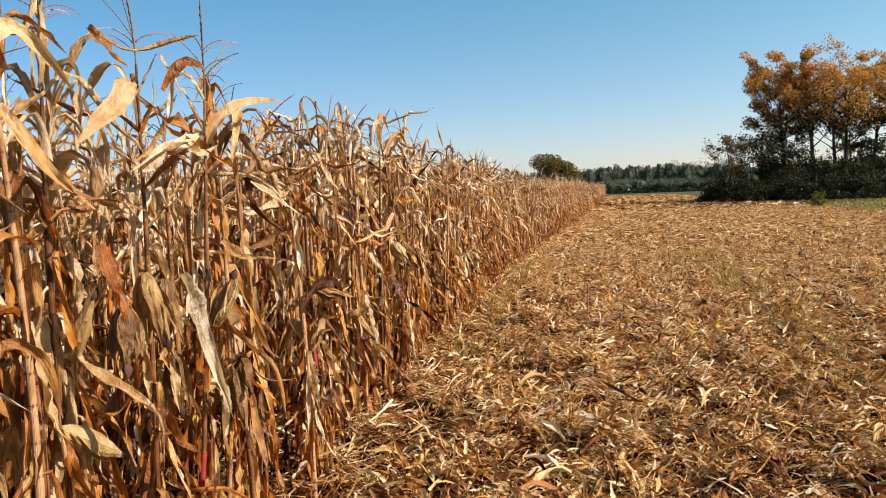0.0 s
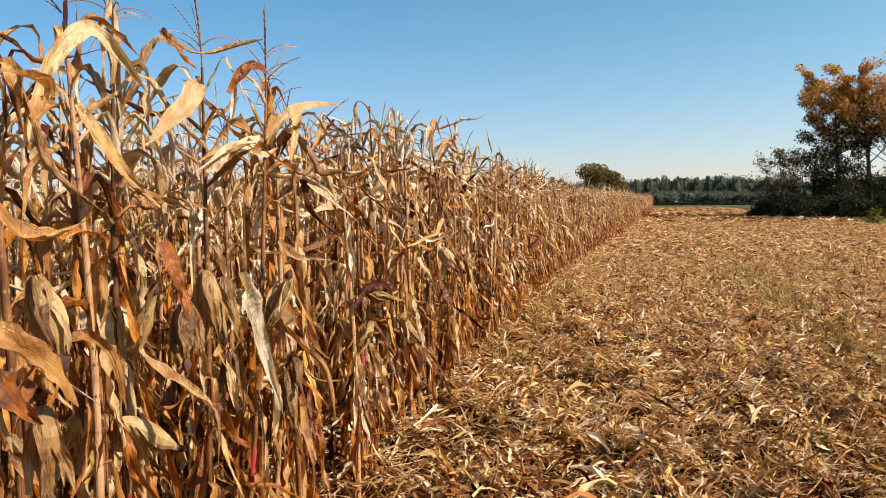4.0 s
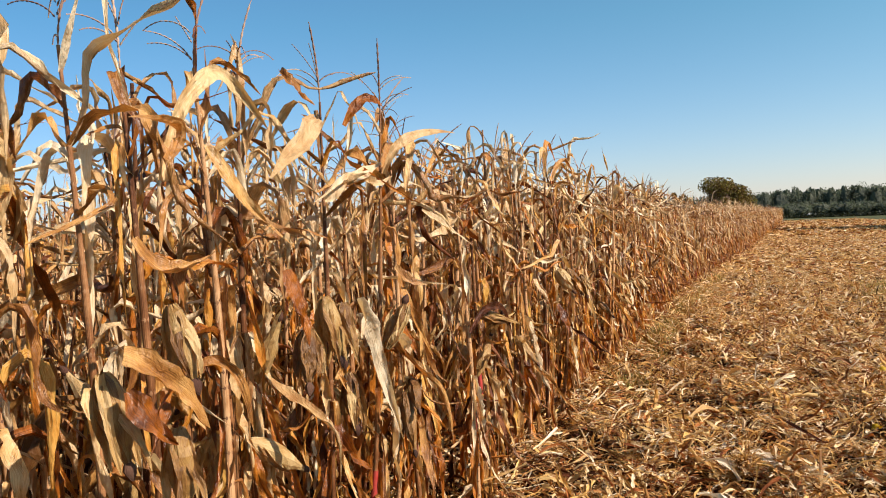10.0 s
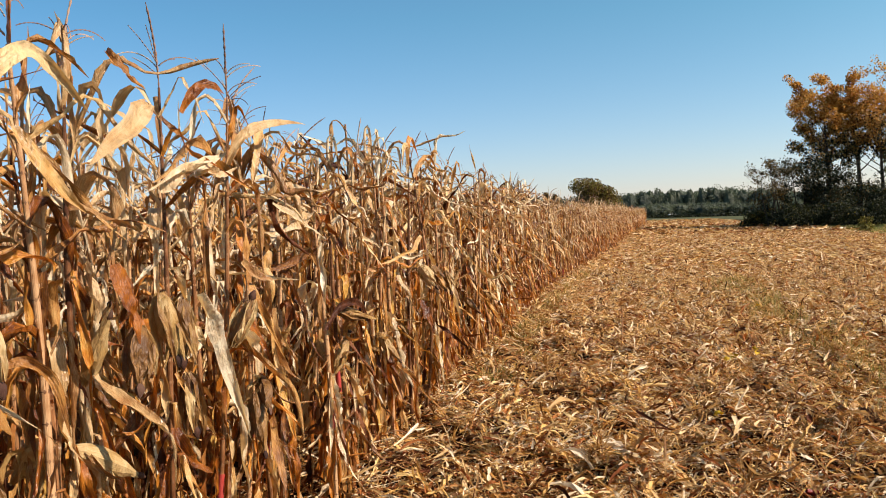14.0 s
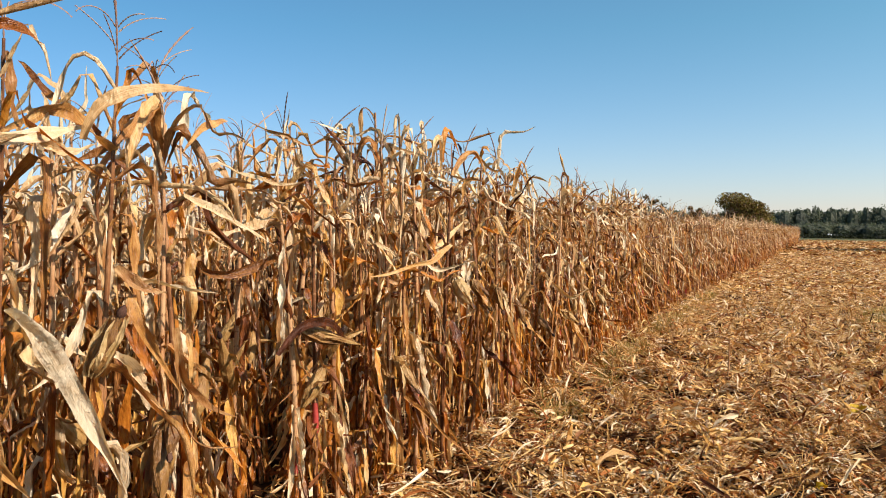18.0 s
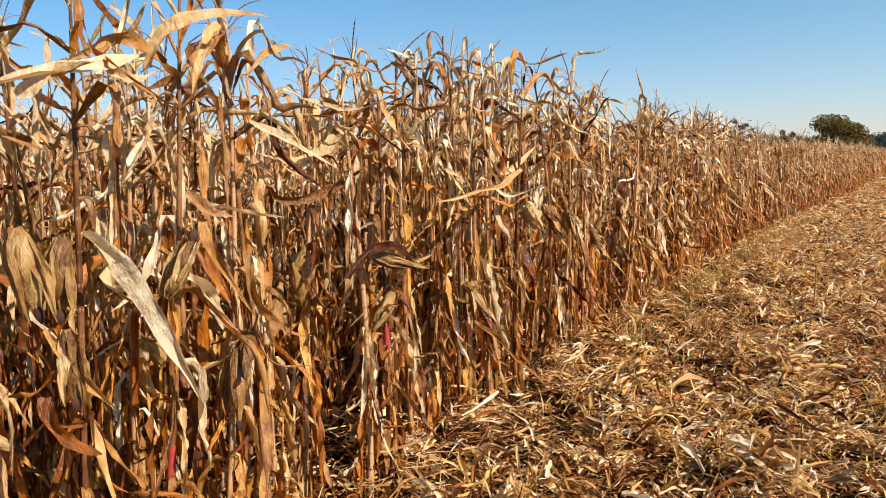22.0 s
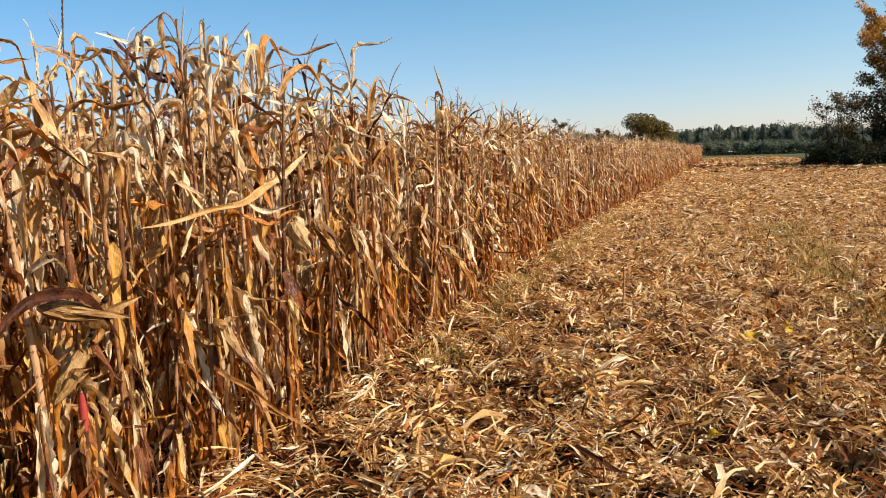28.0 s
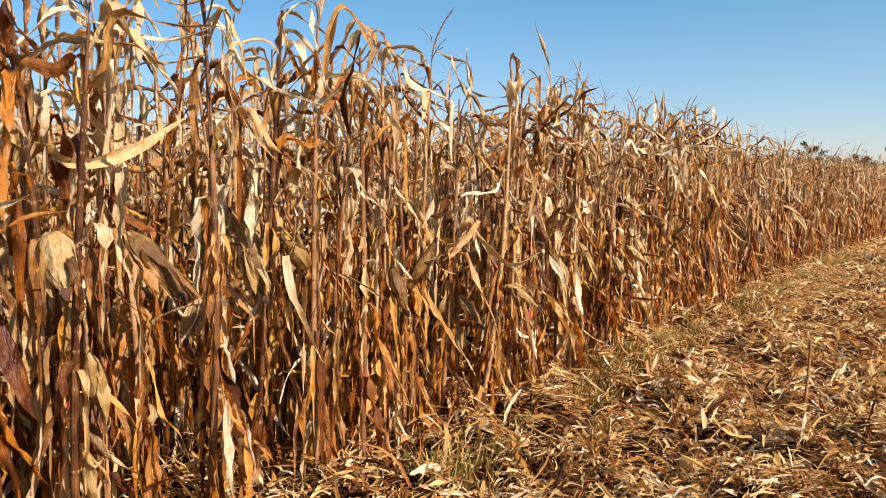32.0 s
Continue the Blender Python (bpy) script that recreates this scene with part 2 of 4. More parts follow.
def mesh_of(name, pieces, mats, smooth=True):
    """One mesh from pieces (verts, quads, uvs, material number)."""
    off, vs, qs, us, ms = 0, [], [], [], []
    for v, q, u, k in pieces:
        vs.append(v); qs.append(q + off); us.append(u)
        ms.append(np.broadcast_to(np.asarray(k, np.int32), (len(q),)))
        off += len(v)
    v, q, u, k = np.concatenate(vs), np.concatenate(qs), np.concatenate(us), np.concatenate(ms)
    me = bpy.data.meshes.new(name)
    me.vertices.add(len(v)); me.vertices.foreach_set("co", np.ascontiguousarray(v, np.float32).ravel())
    me.loops.add(4 * len(q)); me.loops.foreach_set("vertex_index", np.ascontiguousarray(q, np.int32).ravel())
    me.polygons.add(len(q)); me.polygons.foreach_set("loop_start", np.arange(0, 4 * len(q), 4, dtype=np.int32))
    me.polygons.foreach_set("material_index", np.ascontiguousarray(k, np.int32))
    me.polygons.foreach_set("use_smooth", np.full(len(q), smooth))
    layer = me.uv_layers.new(name="UVMap")
    layer.data.foreach_set("uv", np.ascontiguousarray(u[q.ravel()], np.float32).ravel())
    for m in mats:
        me.materials.append(m)
    me.update(calc_edges=True)
    return me


def strips(rows, cols, count=1):
    """Quads of count sheets of rows x cols verts."""
    a = (np.arange(rows - 1)[:, None] * cols + np.arange(cols - 1)).ravel()
    q = np.stack([a, a + 1, a + cols + 1, a + cols], 1)
    return (q[None] + (np.arange(count) * rows * cols)[:, None, None]).reshape(-1, 4)


def tube(path, radii, sides=6):
    """A tapered tube along a path."""
    p = np.asarray(path, float)
    r = np.broadcast_to(np.asarray(radii, float), (len(p),))
    t = np.gradient(p, axis=0)
    t /= np.linalg.norm(t, axis=1)[:, None] + 1e-9
    ref = np.array([1.0, 0.0, 0.0]) if abs(t[0, 0]) < 0.8 else np.array([0.0, 1.0, 0.0])
    s = np.cross(t, ref); s /= np.linalg.norm(s, axis=1)[:, None] + 1e-9
    n = np.cross(t, s)
    a = np.linspace(0, 2 * np.pi, sides + 1)
    v = p[:, None] + r[:, None, None] * (np.cos(a)[None, :, None] * s[:, None] + np.sin(a)[None, :, None] * n[:, None])
    u = np.stack(np.broadcast_arrays(np.linspace(0, 1, len(p))[:, None] * 3, (a / (2 * np.pi))[None, :]), -1)
    return v.reshape(-1, 3), strips(len(p), sides + 1), u.reshape(-1, 2)


def blade(base, length, width, start, kink, end, azim, twist=0.0, fold=0.5, wave=0.15, segs=11, cross=3, soft=0.18, sway=0.0, r=rng, crumple=1.0, via=None):
    """A long leaf: it rises from base at start degrees from the vertical, breaks over at kink and goes on at end degrees.
    With via (middle, tip) it arches through those instead and turns its face to the open strip."""
    u = np.linspace(0, 1, segs + 1)
    x = np.clip((u - kink + soft) / (2 * soft), 0, 1)
    a = np.radians(start + (end - start) * x * x * (3 - 2 * x)) + 0.12 * np.sin(u * r.uniform(5, 11) + r.uniform(0, 6)) * u
    step = lambda k, s: np.clip((u - k) / s + 0.5, 0, 1)
    for _ in range(4):
        a = a + crumple * r.normal(0, 0.5) * step(r.uniform(0.12, 0.95), r.uniform(0.02, 0.07))
    a = np.clip(a, 0.05, 3.12)
    az = azim + sway * u + crumple * r.normal(0, 0.5) * step(r.uniform(0.2, 0.9), 0.08) + 0.15 * np.sin(u * r.uniform(4, 9) + r.uniform(0, 6)) * u
    t = np.stack([np.sin(a) * np.cos(az), np.sin(a) * np.sin(az), np.cos(a)], 1)
    p = np.asarray(base) + np.concatenate([[[0, 0, 0]], np.cumsum((t[:-1] + t[1:]) / 2, 0) * length / segs])
    s0 = np.stack([-np.sin(az), np.cos(az), 0 * az], 1)
    if via is not None:
        b, m, e = np.asarray(base, float), np.asarray(via[0], float), np.asarray(via[1], float)
        q = 2 * m - (b + e) / 2
        w = u[:, None]
        p = (1 - w) ** 2 * b + 2 * w * (1 - w) * q + w * w * e
        p = p + crumple * length * 0.026 * np.stack([np.sin(u * r.uniform(6, 12) + r.uniform(0, 6)) for _ in range(3)], 1) * np.sin(np.pi * w)
        t = np.gradient(p, axis=0)
        t /= np.linalg.norm(t, axis=1)[:, None] + 1e-9
        s0 = np.cross(np.array([0.72, -0.55, 0.42]), t)
        s0 /= np.linalg.norm(s0, axis=1)[:, None] + 1e-9
    n0 = np.cross(t, s0)
    tau = twist * u ** 1.1 + 0.25 * np.sin(u * r.uniform(4, 9)) * u
    for _ in range(2):
        tau = tau + crumple * r.normal(0, 1.2 if via is None else 0.45) * step(r.uniform(0.1, 0.9), r.uniform(0.05, 0.18))
    tau = tau[:, None]
    s, n = np.cos(tau) * s0 + np.sin(tau) * n0, np.cos(tau) * n0 - np.sin(tau) * s0
    h = width / 2 * np.minimum(1, 0.5 + 2.0 * u) * np.maximum(1 - u ** 2.4, 0) ** 0.8 + 0.0015
    h = h * (1 - crumple * 0.45 * (0.5 + 0.5 * np.sin(u * r.uniform(7, 22) + r.uniform(0, 6))) * r.uniform(0.3, 1.0))
    c = np.linspace(-1, 1, cross)
    f = fold * (1 + 0.6 * np.sin(u * r.uniform(3, 8) + r.uniform(0, 6)))[:, None]
    ripple = wave * width * np.sin(u[:, None] * r.uniform(16, 30) + r.uniform(0, 6) + 1.7 * c[None]) * np.abs(c)[None] * (h / width * 2)[:, None]
    side = h[:, None] * c[None] * np.cos(f)
    lift = h[:, None] * np.abs(c)[None] * np.sin(f) + ripple
    if cross > 3:
        lift = lift + h[:, None] * 0.13 * np.where(np.arange(cross) % 2, 1.0, -0.4)[None] * np.sin(u * r.uniform(5, 12) + r.uniform(0, 6))[:, None]
    if via is not None:
        lift = lift + 0.28 * h[:, None] * np.sin(u[:, None] * r.uniform(4, 9) + 2.2 * c[None] + r.uniform(0, 6))
    side = side + crumple * r.normal(0, 0.06, side.shape) * h[:, None]
    lift = lift + crumple * r.normal(0, 0.065, side.shape) * h[:, None]
    v = p[:, None] + side[..., None] * s[:, None] + lift[..., None] * n[:, None]
    uv = np.stack(np.broadcast_arrays(u[:, None] * length * 2 + r.uniform(0, 50), (c[None] + 1) / 2 * width / 0.06 + r.uniform(0, 50)), -1)
    return v.reshape(-1, 3), strips(segs + 1, cross), uv.reshape(-1, 2)


def moved(piece, m):
    """A piece (verts, quads, uvs, material) under a 4 x 4 matrix."""
    v, q, u, k = piece
    return v @ m[:3, :3].T + m[:3, 3], q, u, k


def spin(x, y, z, turn, size=1.0, tall=1.0, lean=(0.0, 0.0)):
    c, s = math.cos(turn) * size, math.sin(turn) * size
    return np.array([[c, -s, lean[0] * tall, x], [s, c, lean[1] * tall, y], [0, 0, size * tall, z], [0, 0, 0, 1.0]])


def part(name, pieces, mats, parent, label="", smooth=True):
    """Links pieces as ONE mesh object under a thing or a part."""
    ob = new(name, mesh_of(name, pieces, mats, smooth))
    ob.parent = parent
    return tagged(ob, label)


def thing(name, label, category, group="", kind=""):
    ob = new(name)
    ob.empty_display_size = 0.1
    return tagged(ob, label, category, group, kind)


def edge(y):
    """Where the standing crop's outermost row stands."""
    y = np.asarray(y, float)
    return -2.22 + 0.036 * np.maximum(0, y - 20) + 0.00006 * np.maximum(0, y - 20) ** 2


def lumps(x, y):
    """Where the straw lies in low heaps, from -1 to 1."""
    big = np.sin(6.3 * x + 2.1 * np.sin(1.7 * y)) * np.sin(4.9 * y + 1.6 * np.sin(2.3 * x))
    return 0.5 * big + 0.6 * np.sin(9.5 * x + 2.3 * np.sin(2.9 * y) + 0.8) * np.sin(12.0 * y + 2.1 * np.sin(3.7 * x))


def relief(x, y):
    """Height of the ground: low ridges along the old rows and small lumps."""
    near = np.exp(-np.maximum(0, y - 14) / 18)
    z = 0.018 * np.sin(2 * np.pi * (x - 0.1) / 0.75) * near
    z = z + 0.012 * np.sin(1.9 * x + 0.7 * y) * np.sin(1.3 * y - 0.8 * x) + 0.01 * np.sin(5.1 * x - 2.2 * y) * np.sin(3.7 * y + 1.1 * x) * near
    z = z + 0.14 * near * np.maximum(0, lumps(x, y) + 0.1)
    return z + 0.02 * near * np.sin(2.6 * x + 1.2 * y) * np.sin(2.2 * y - 1.4 * x)


# ---- ground ----
def axis(spans):
    return np.concatenate([np.arange(a, b, s) for a, b, s in spans])


gx = axis([(-600, -60, 60), (-60, -12, 4), (-12, -4, 0.8), (-4, 9, 0.1), (9, 12, 0.5), (12, 60, 2), (60, 700, 64)])
gy = axis([(-200, -10, 19), (-10, 1, 1), (1, 16, 0.1), (16, 40, 0.4), (40, 130, 5), (130, 1600, 105)])
X, Y = np.meshgrid(gx, gy)
Z = np.where((Y < 60) & (np.abs(X) < 40), relief(X, Y), 0.0)
gv = np.stack([X, Y, Z], -1).reshape(-1, 3)
ground = new("ground", mesh_of("ground", [(gv, strips(len(gy), len(gx)), gv[:, :2] * 0.5, 0)], [M_SOIL]))
tagged(ground, "bare brown soil strewn with chopped straw", "ground", kind="structure")


def sheet(name, x0, x1, y0, y1, z, mat, label, step=4.0, ragged=1.0):
    xs, ys = np.linspace(x0, x1, max(3, int((x1 - x0) / step))), np.linspace(y0, y1, max(3, int((y1 - y0) / step)))
    a, b = np.meshgrid(xs, ys)
    c = np.where(b < 60, relief(a, b), 0.0) * (1 if ragged < 0.45 else 0) + z
    a[:, 0] += rng.uniform(-ragged, ragged, len(ys)); b[0] += rng.uniform(-ragged, ragged, len(xs))
    v = np.stack([a, b, c], -1).reshape(-1, 3)
    ob = new(name, mesh_of(name, [(v, strips(len(ys), len(xs)), v[:, :2], 0)], [mat]))
    return tagged(ob, label, "ground", kind="structure")


sheet("stubble_field", -2.5, 13.6, 13, 130, 0.016, M_STUBBLE, "harvested field covered with pale chopped straw", 0.4, 0.4)
sheet("meadow", 13.2, 400, 30, 127, 0.03, M_MEADOW, "dull green grass verge beside the harvested field", 3.0, 0.5)
sheet("far_meadow", -300, 400, 128, 290, 0.05, M_MEADOW, "distant green grassland below the woods", 12.0, 4.0)


# ---- litter on the ground ----
def litter(count, x0, x1, y0, y1, lmin, lmax, wmin, wmax, segs, lift, near_bias=0.0, tip=1.0, band=0.0, heaps=0, radial=False, cols=3, r=rng):
    """Loose curled scraps of leaf and stalk lying on the ground, as one batch of verts and quads."""
    y = y0 + (y1 - y0) * r.random(count) ** (1 + near_bias)
    lo = np.maximum(x0, edge(y) - 0.5)
    x = lo + (band or (x1 - lo)) * r.random(count)
    if heaps:
        hx, hy = r.uniform(x0, x1, heaps), y0 + (y1 - y0) * r.random(heaps) ** (1 + near_bias)
        pick = r.integers(heaps, size=count)
        x, y = hx[pick] + r.normal(0, 0.03 if radial else 0.10, count), hy[pick] + r.normal(0, 0.03 if radial else 0.14, count)
    patch = np.sin(1.7 * x + 0.6 * y + 1.0) * np.sin(0.9 * y - 0.8 * x) + 0.6 * np.sin(4.3 * x - 1.1 * y) * np.sin(2.9 * y + 0.7 * x)
    track = 0.3 * np.exp(-(((x - 1.65) / 0.35) ** 2)) * (y > 6.5)
    keep = r.random(count) < np.clip(0.97 - 0.28 * np.clip(patch - 0.15, 0, 1) - track, 0.2, 1) * np.clip(0.88 + 1.3 * lumps(x, y), 0.42, 1)
    x, y = x[keep], y[keep]
    count = len(x)
    flow = 2.2 * np.sin(2.3 * x + 1.3 * np.sin(2.1 * y)) + 1.9 * np.sin(2.7 * y + 1.1 * np.sin(1.6 * x))
    L = r.uniform(lmin, lmax, count) * r.choice([0.5, 1.0, 1.3], count, p=[0.4, 0.45, 0.15])
    W = r.uniform(wmin, wmax, count)
    head, bend = flow + r.normal(0, 0.75, count) + np.pi * r.integers(2, size=count), r.normal(0, 0.42, count)
    tilt, arch = np.minimum(0.65 if y0 < 12 else 1.2, tip * np.abs(r.normal(0, 0.2 if y0 < 12 else 0.26, count)) * r.choice([1, 1, 1, 1, 2.4 if y0 < 12 else 3.2], count)), np.clip(tip * r.normal(0.1, 0.3, count), -0.7, 0.7)
    if radial:
        head = r.uniform(0, 2 * np.pi, count)
        tilt, arch = r.uniform(0.1, 0.8, count), r.uniform(-0.1, 0.6, count)
        x, y = x + 0.42 * L * np.cos(head) * np.cos(tilt), y + 0.42 * L * np.sin(head) * np.cos(tilt)
    roll, tw, fold = r.uniform(-0.9, 0.9, count), r.normal(0, 1.6, count), r.uniform(0.15, 1.15, count)
    u = np.linspace(-0.5, 0.5, segs + 1)[None]
    hd = head[:, None] + bend[:, None] * u
    pitch = tilt[:, None] + arch[:, None] * -u * 2
    d = np.stack([np.cos(hd) * np.cos(pitch), np.sin(hd) * np.cos(pitch), np.sin(pitch)], -1)
    p = np.cumsum(d, 1) * (L / segs)[:, None, None]
    p -= p.mean(1, keepdims=True)
    a = roll[:, None] + tw[:, None] * u
    s0 = np.stack([-np.sin(hd), np.cos(hd), 0 * hd], -1)
    n0 = np.cross(d, s0)
    s = np.cos(a)[..., None] * s0 + np.sin(a)[..., None] * n0
    n = np.cos(a)[..., None] * n0 - np.sin(a)[..., None] * s0
    h = (W[:, None] / 2) * (1 - (2 * np.abs(u + r.uniform(-0.3, 0.3, count)[:, None])).clip(0, 1) ** 5 * r.uniform(0.1, 0.9, count)[:, None]) * r.uniform(0.6, 1.25, (count, segs + 1))
    c = np.linspace(-1.0, 1.0, cols)
    v = p[:, :, None] + (h * np.cos(fold)[:, None])[..., None, None] * c[None, None, :, None] * s[:, :, None]
    v = v + (h * np.sin(fold)[:, None])[..., None, None] * np.abs(c)[None, None, :, None] * n[:, :, None]
    v = v + r.normal(0, 0.2, v.shape) * h[..., None, None]
    # pieces of the bottom layer, coloured darker as shade beneath the others
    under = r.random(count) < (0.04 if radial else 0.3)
    low = v[..., 2].reshape(count, -1).min(1)
    v[..., 0] += x[:, None, None]; v[..., 1] += y[:, None, None]
    v[..., 2] += (relief(x, y) - low * 0.8 + lift * np.where(under, 0.12 * r.random(count), 0.15 + r.random(count) ** 2))[:, None, None]
    k = np.stack(np.broadcast_arrays(u[:, :, None] * L[:, None, None] * 4 + r.uniform(0, 9, count)[:, None, None],
                                     (c[None, None] + 1) * 0.5 * (W / 0.05)[:, None, None]), -1)
    # shading by colour: pale kinds on heaps, dark ones underneath and in hollows
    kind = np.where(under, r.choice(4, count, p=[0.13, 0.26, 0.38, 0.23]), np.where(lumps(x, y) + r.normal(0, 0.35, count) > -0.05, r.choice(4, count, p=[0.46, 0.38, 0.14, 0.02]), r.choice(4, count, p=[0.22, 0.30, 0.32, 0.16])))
    return v.reshape(-1, 3), strips(segs + 1, cols, count), k.reshape(-1, 2), np.repeat(kind, segs * (cols - 1))


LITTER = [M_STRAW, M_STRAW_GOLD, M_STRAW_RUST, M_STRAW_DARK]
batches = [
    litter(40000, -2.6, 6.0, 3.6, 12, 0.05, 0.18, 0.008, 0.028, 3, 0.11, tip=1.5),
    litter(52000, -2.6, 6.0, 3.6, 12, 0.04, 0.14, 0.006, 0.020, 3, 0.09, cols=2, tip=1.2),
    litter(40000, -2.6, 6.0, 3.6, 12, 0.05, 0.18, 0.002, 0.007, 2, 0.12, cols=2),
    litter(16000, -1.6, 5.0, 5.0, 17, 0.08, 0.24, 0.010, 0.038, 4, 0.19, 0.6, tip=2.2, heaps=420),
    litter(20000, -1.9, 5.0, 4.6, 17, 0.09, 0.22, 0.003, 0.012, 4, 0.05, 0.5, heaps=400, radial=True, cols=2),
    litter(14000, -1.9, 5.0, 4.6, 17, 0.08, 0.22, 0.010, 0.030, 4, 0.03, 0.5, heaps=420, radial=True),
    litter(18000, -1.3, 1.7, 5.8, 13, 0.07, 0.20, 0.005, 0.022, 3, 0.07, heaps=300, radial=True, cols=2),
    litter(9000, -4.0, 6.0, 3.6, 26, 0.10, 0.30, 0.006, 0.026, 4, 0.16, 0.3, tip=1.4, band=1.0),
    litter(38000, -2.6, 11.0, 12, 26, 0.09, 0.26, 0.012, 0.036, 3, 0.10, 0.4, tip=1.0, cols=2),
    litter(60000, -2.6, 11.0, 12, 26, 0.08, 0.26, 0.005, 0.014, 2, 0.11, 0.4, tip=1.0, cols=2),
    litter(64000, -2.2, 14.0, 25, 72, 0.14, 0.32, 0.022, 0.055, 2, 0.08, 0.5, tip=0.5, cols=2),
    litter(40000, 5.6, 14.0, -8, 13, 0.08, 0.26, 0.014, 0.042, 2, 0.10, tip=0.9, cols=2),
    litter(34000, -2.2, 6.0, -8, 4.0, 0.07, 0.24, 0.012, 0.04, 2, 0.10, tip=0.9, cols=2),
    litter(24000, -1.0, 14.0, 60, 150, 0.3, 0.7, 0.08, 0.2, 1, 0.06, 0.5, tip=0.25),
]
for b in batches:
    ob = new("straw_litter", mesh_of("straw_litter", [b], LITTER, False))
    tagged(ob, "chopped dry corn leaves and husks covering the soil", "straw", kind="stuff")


# ---- the standing crop ----
def tone(level, r):
    """Which leaf colour a leaf takes: lower ones more orange and brown."""
    w = [0.13 + 0.80 * max(0.0, level - 0.25), 0.27 + 0.14 * level, 0.50 - 0.42 * level, 0.24 - 0.21 * level]
    return int(r.choice(4, p=np.array(w) / sum(w)))


def plant(seed, detail=2, tassel=None, red=None):
    """A dry corn plant as a list of (part name, pieces, number of material). detail 2 near, 1 middle, 0 far."""
    r = np.random.default_rng(seed)
    out = []
    H = r.uniform(1.84, 2.08)
    lean = r.normal(0, 0.03, 2)
    nodes = {2: 22, 1: 17, 0: 11}[detail]
    rows = {2: 14, 1: 7, 0: 4}[detail]
    z = np.linspace(0, H, rows)
    bow = r.normal(0, 0.03, 2)
    path = np.stack([lean[0] * z + bow[0] * np.sin(z * 1.8), lean[1] * z + bow[1] * np.sin(z * 1.8), z], 1)
    radius = np.interp(z, [0, 0.3, 1.2, H], [0.0135, 0.0125, 0.0105, 0.0045]) * r.uniform(0.85, 1.15)
    if detail == 2:
        radius = radius * (1 + 0.16 * (np.arange(rows) % 2))
    out.append(("stalk", tube(path, radius, {2: 7, 1: 4, 0: 3}[detail]), "stalk"))
    at = lambda h: np.array([np.interp(h, z, path[:, i]) for i in range(3)])
    plane = r.uniform(0, np.pi)
    joints = []
    segs, cross = {2: (16, 5), 1: (7, 3), 0: (5, 2)}[detail]
    for i in range(nodes):
        level = (i + 0.5) / nodes
        h = 0.10 + (H - 0.14) * level + r.normal(0, 0.02)
        az = plane + np.pi * (i % 2) + r.normal(0, 0.45)
        if level < 0.45:
            L, W, st, ki, en = r.uniform(0.34, 0.70), r.uniform(0.030, 0.078), r.uniform(10, 35), r.uniform(0.03, 0.12), r.uniform(160, 179)
        elif level < 0.72:
            L, W, st, ki, en = r.uniform(0.36, 0.70), r.uniform(0.028, 0.068), r.uniform(12, 38), r.uniform(0.08, 0.25), r.uniform(150, 179)
        elif level < 0.92:
            L, W, st, ki, en = r.uniform(0.42, 0.74), r.uniform(0.030, 0.066), r.uniform(14, 55), r.uniform(0.15, 0.42), r.uniform(120, 178)
        else:
            L, W, st, ki, en = r.uniform(0.34, 0.60), r.uniform(0.028, 0.058), r.uniform(10, 45), r.uniform(0.25, 0.55), r.uniform(110, 175)
        if not detail:
            W *= 1.45
        if detail == 2:
            jz = np.array([h - 0.006, h, h + 0.006])
            jr = np.interp(h, z, radius) * 1.12
            joints.append(tube(np.stack([at(min(q, H)) for q in jz]), [jr * 0.9, jr * 1.03, jr * 0.9], 5))
        wrap = r.normal(0, 1.1)
        piece = blade(at(min(h, H)), L, W, st, ki, en, az, wrap, r.uniform(0.55, 1.4), r.uniform(0.08, 0.3), segs, cross,
                      r.choice([0.025, 0.05, 0.12]), r.normal(0, 0.5), r, (0.6 if level < 0.5 else 1.15) if detail else 0.6)
        out.append(("leaf", piece, tone(level, r)))
        for _ in range(1 + (r.random() < 0.6) if detail == 2 and level < 0.58 else int(level < 0.55 and r.random() < 0.7)):
            out.append(("leaf", blade(at(min(h + r.uniform(0.0, 0.1), H)), r.uniform(0.22, 0.6), r.uniform(0.02, 0.055) * (1 if detail else 1.4), r.uniform(15, 40), r.uniform(0.04, 0.1),
                                      r.uniform(165, 179), az + r.uniform(1, 5), r.normal(0, 1.4), r.uniform(0.3, 1.2), 0.2, segs, cross, 0.06, r.normal(0, 0.6), r), tone(level * 0.6, r)))
    for _ in range(3 if detail == 2 else 0):
        out.append(("leaf", blade(at(H * r.uniform(0.78, 0.97)), r.uniform(0.4, 0.7), r.uniform(0.028, 0.055), r.uniform(15, 60), r.uniform(0.2, 0.5), r.uniform(110, 175),
                                  r.uniform(0, 6.28), r.normal(0, 1.0), r.uniform(0.5, 1.3), 0.2, segs, cross, 0.04, r.normal(0, 0.5), r, 1.15), tone(0.9, r)))
    for jt in joints:
        out.append(("stalk_joint", jt, "node"))
    if detail and r.random() < 0.85:
        h = r.uniform(0.78, 1.08)
        az, tip = r.uniform(0, 6.28), (r.uniform(18, 60) if r.random() < 0.45 else r.uniform(115, 168))
        n = 8 if detail == 2 else 5
        u = np.linspace(0, 1, n)
        d = np.array([math.sin(math.radians(tip)) * math.cos(az), math.sin(math.radians(tip)) * math.sin(az), math.cos(math.radians(tip))])
        b = at(h) + 0.045 * np.array([math.cos(az), math.sin(az), 0])
        L = r.uniform(0.2, 0.28)
        p = b + u[:, None] * L * d
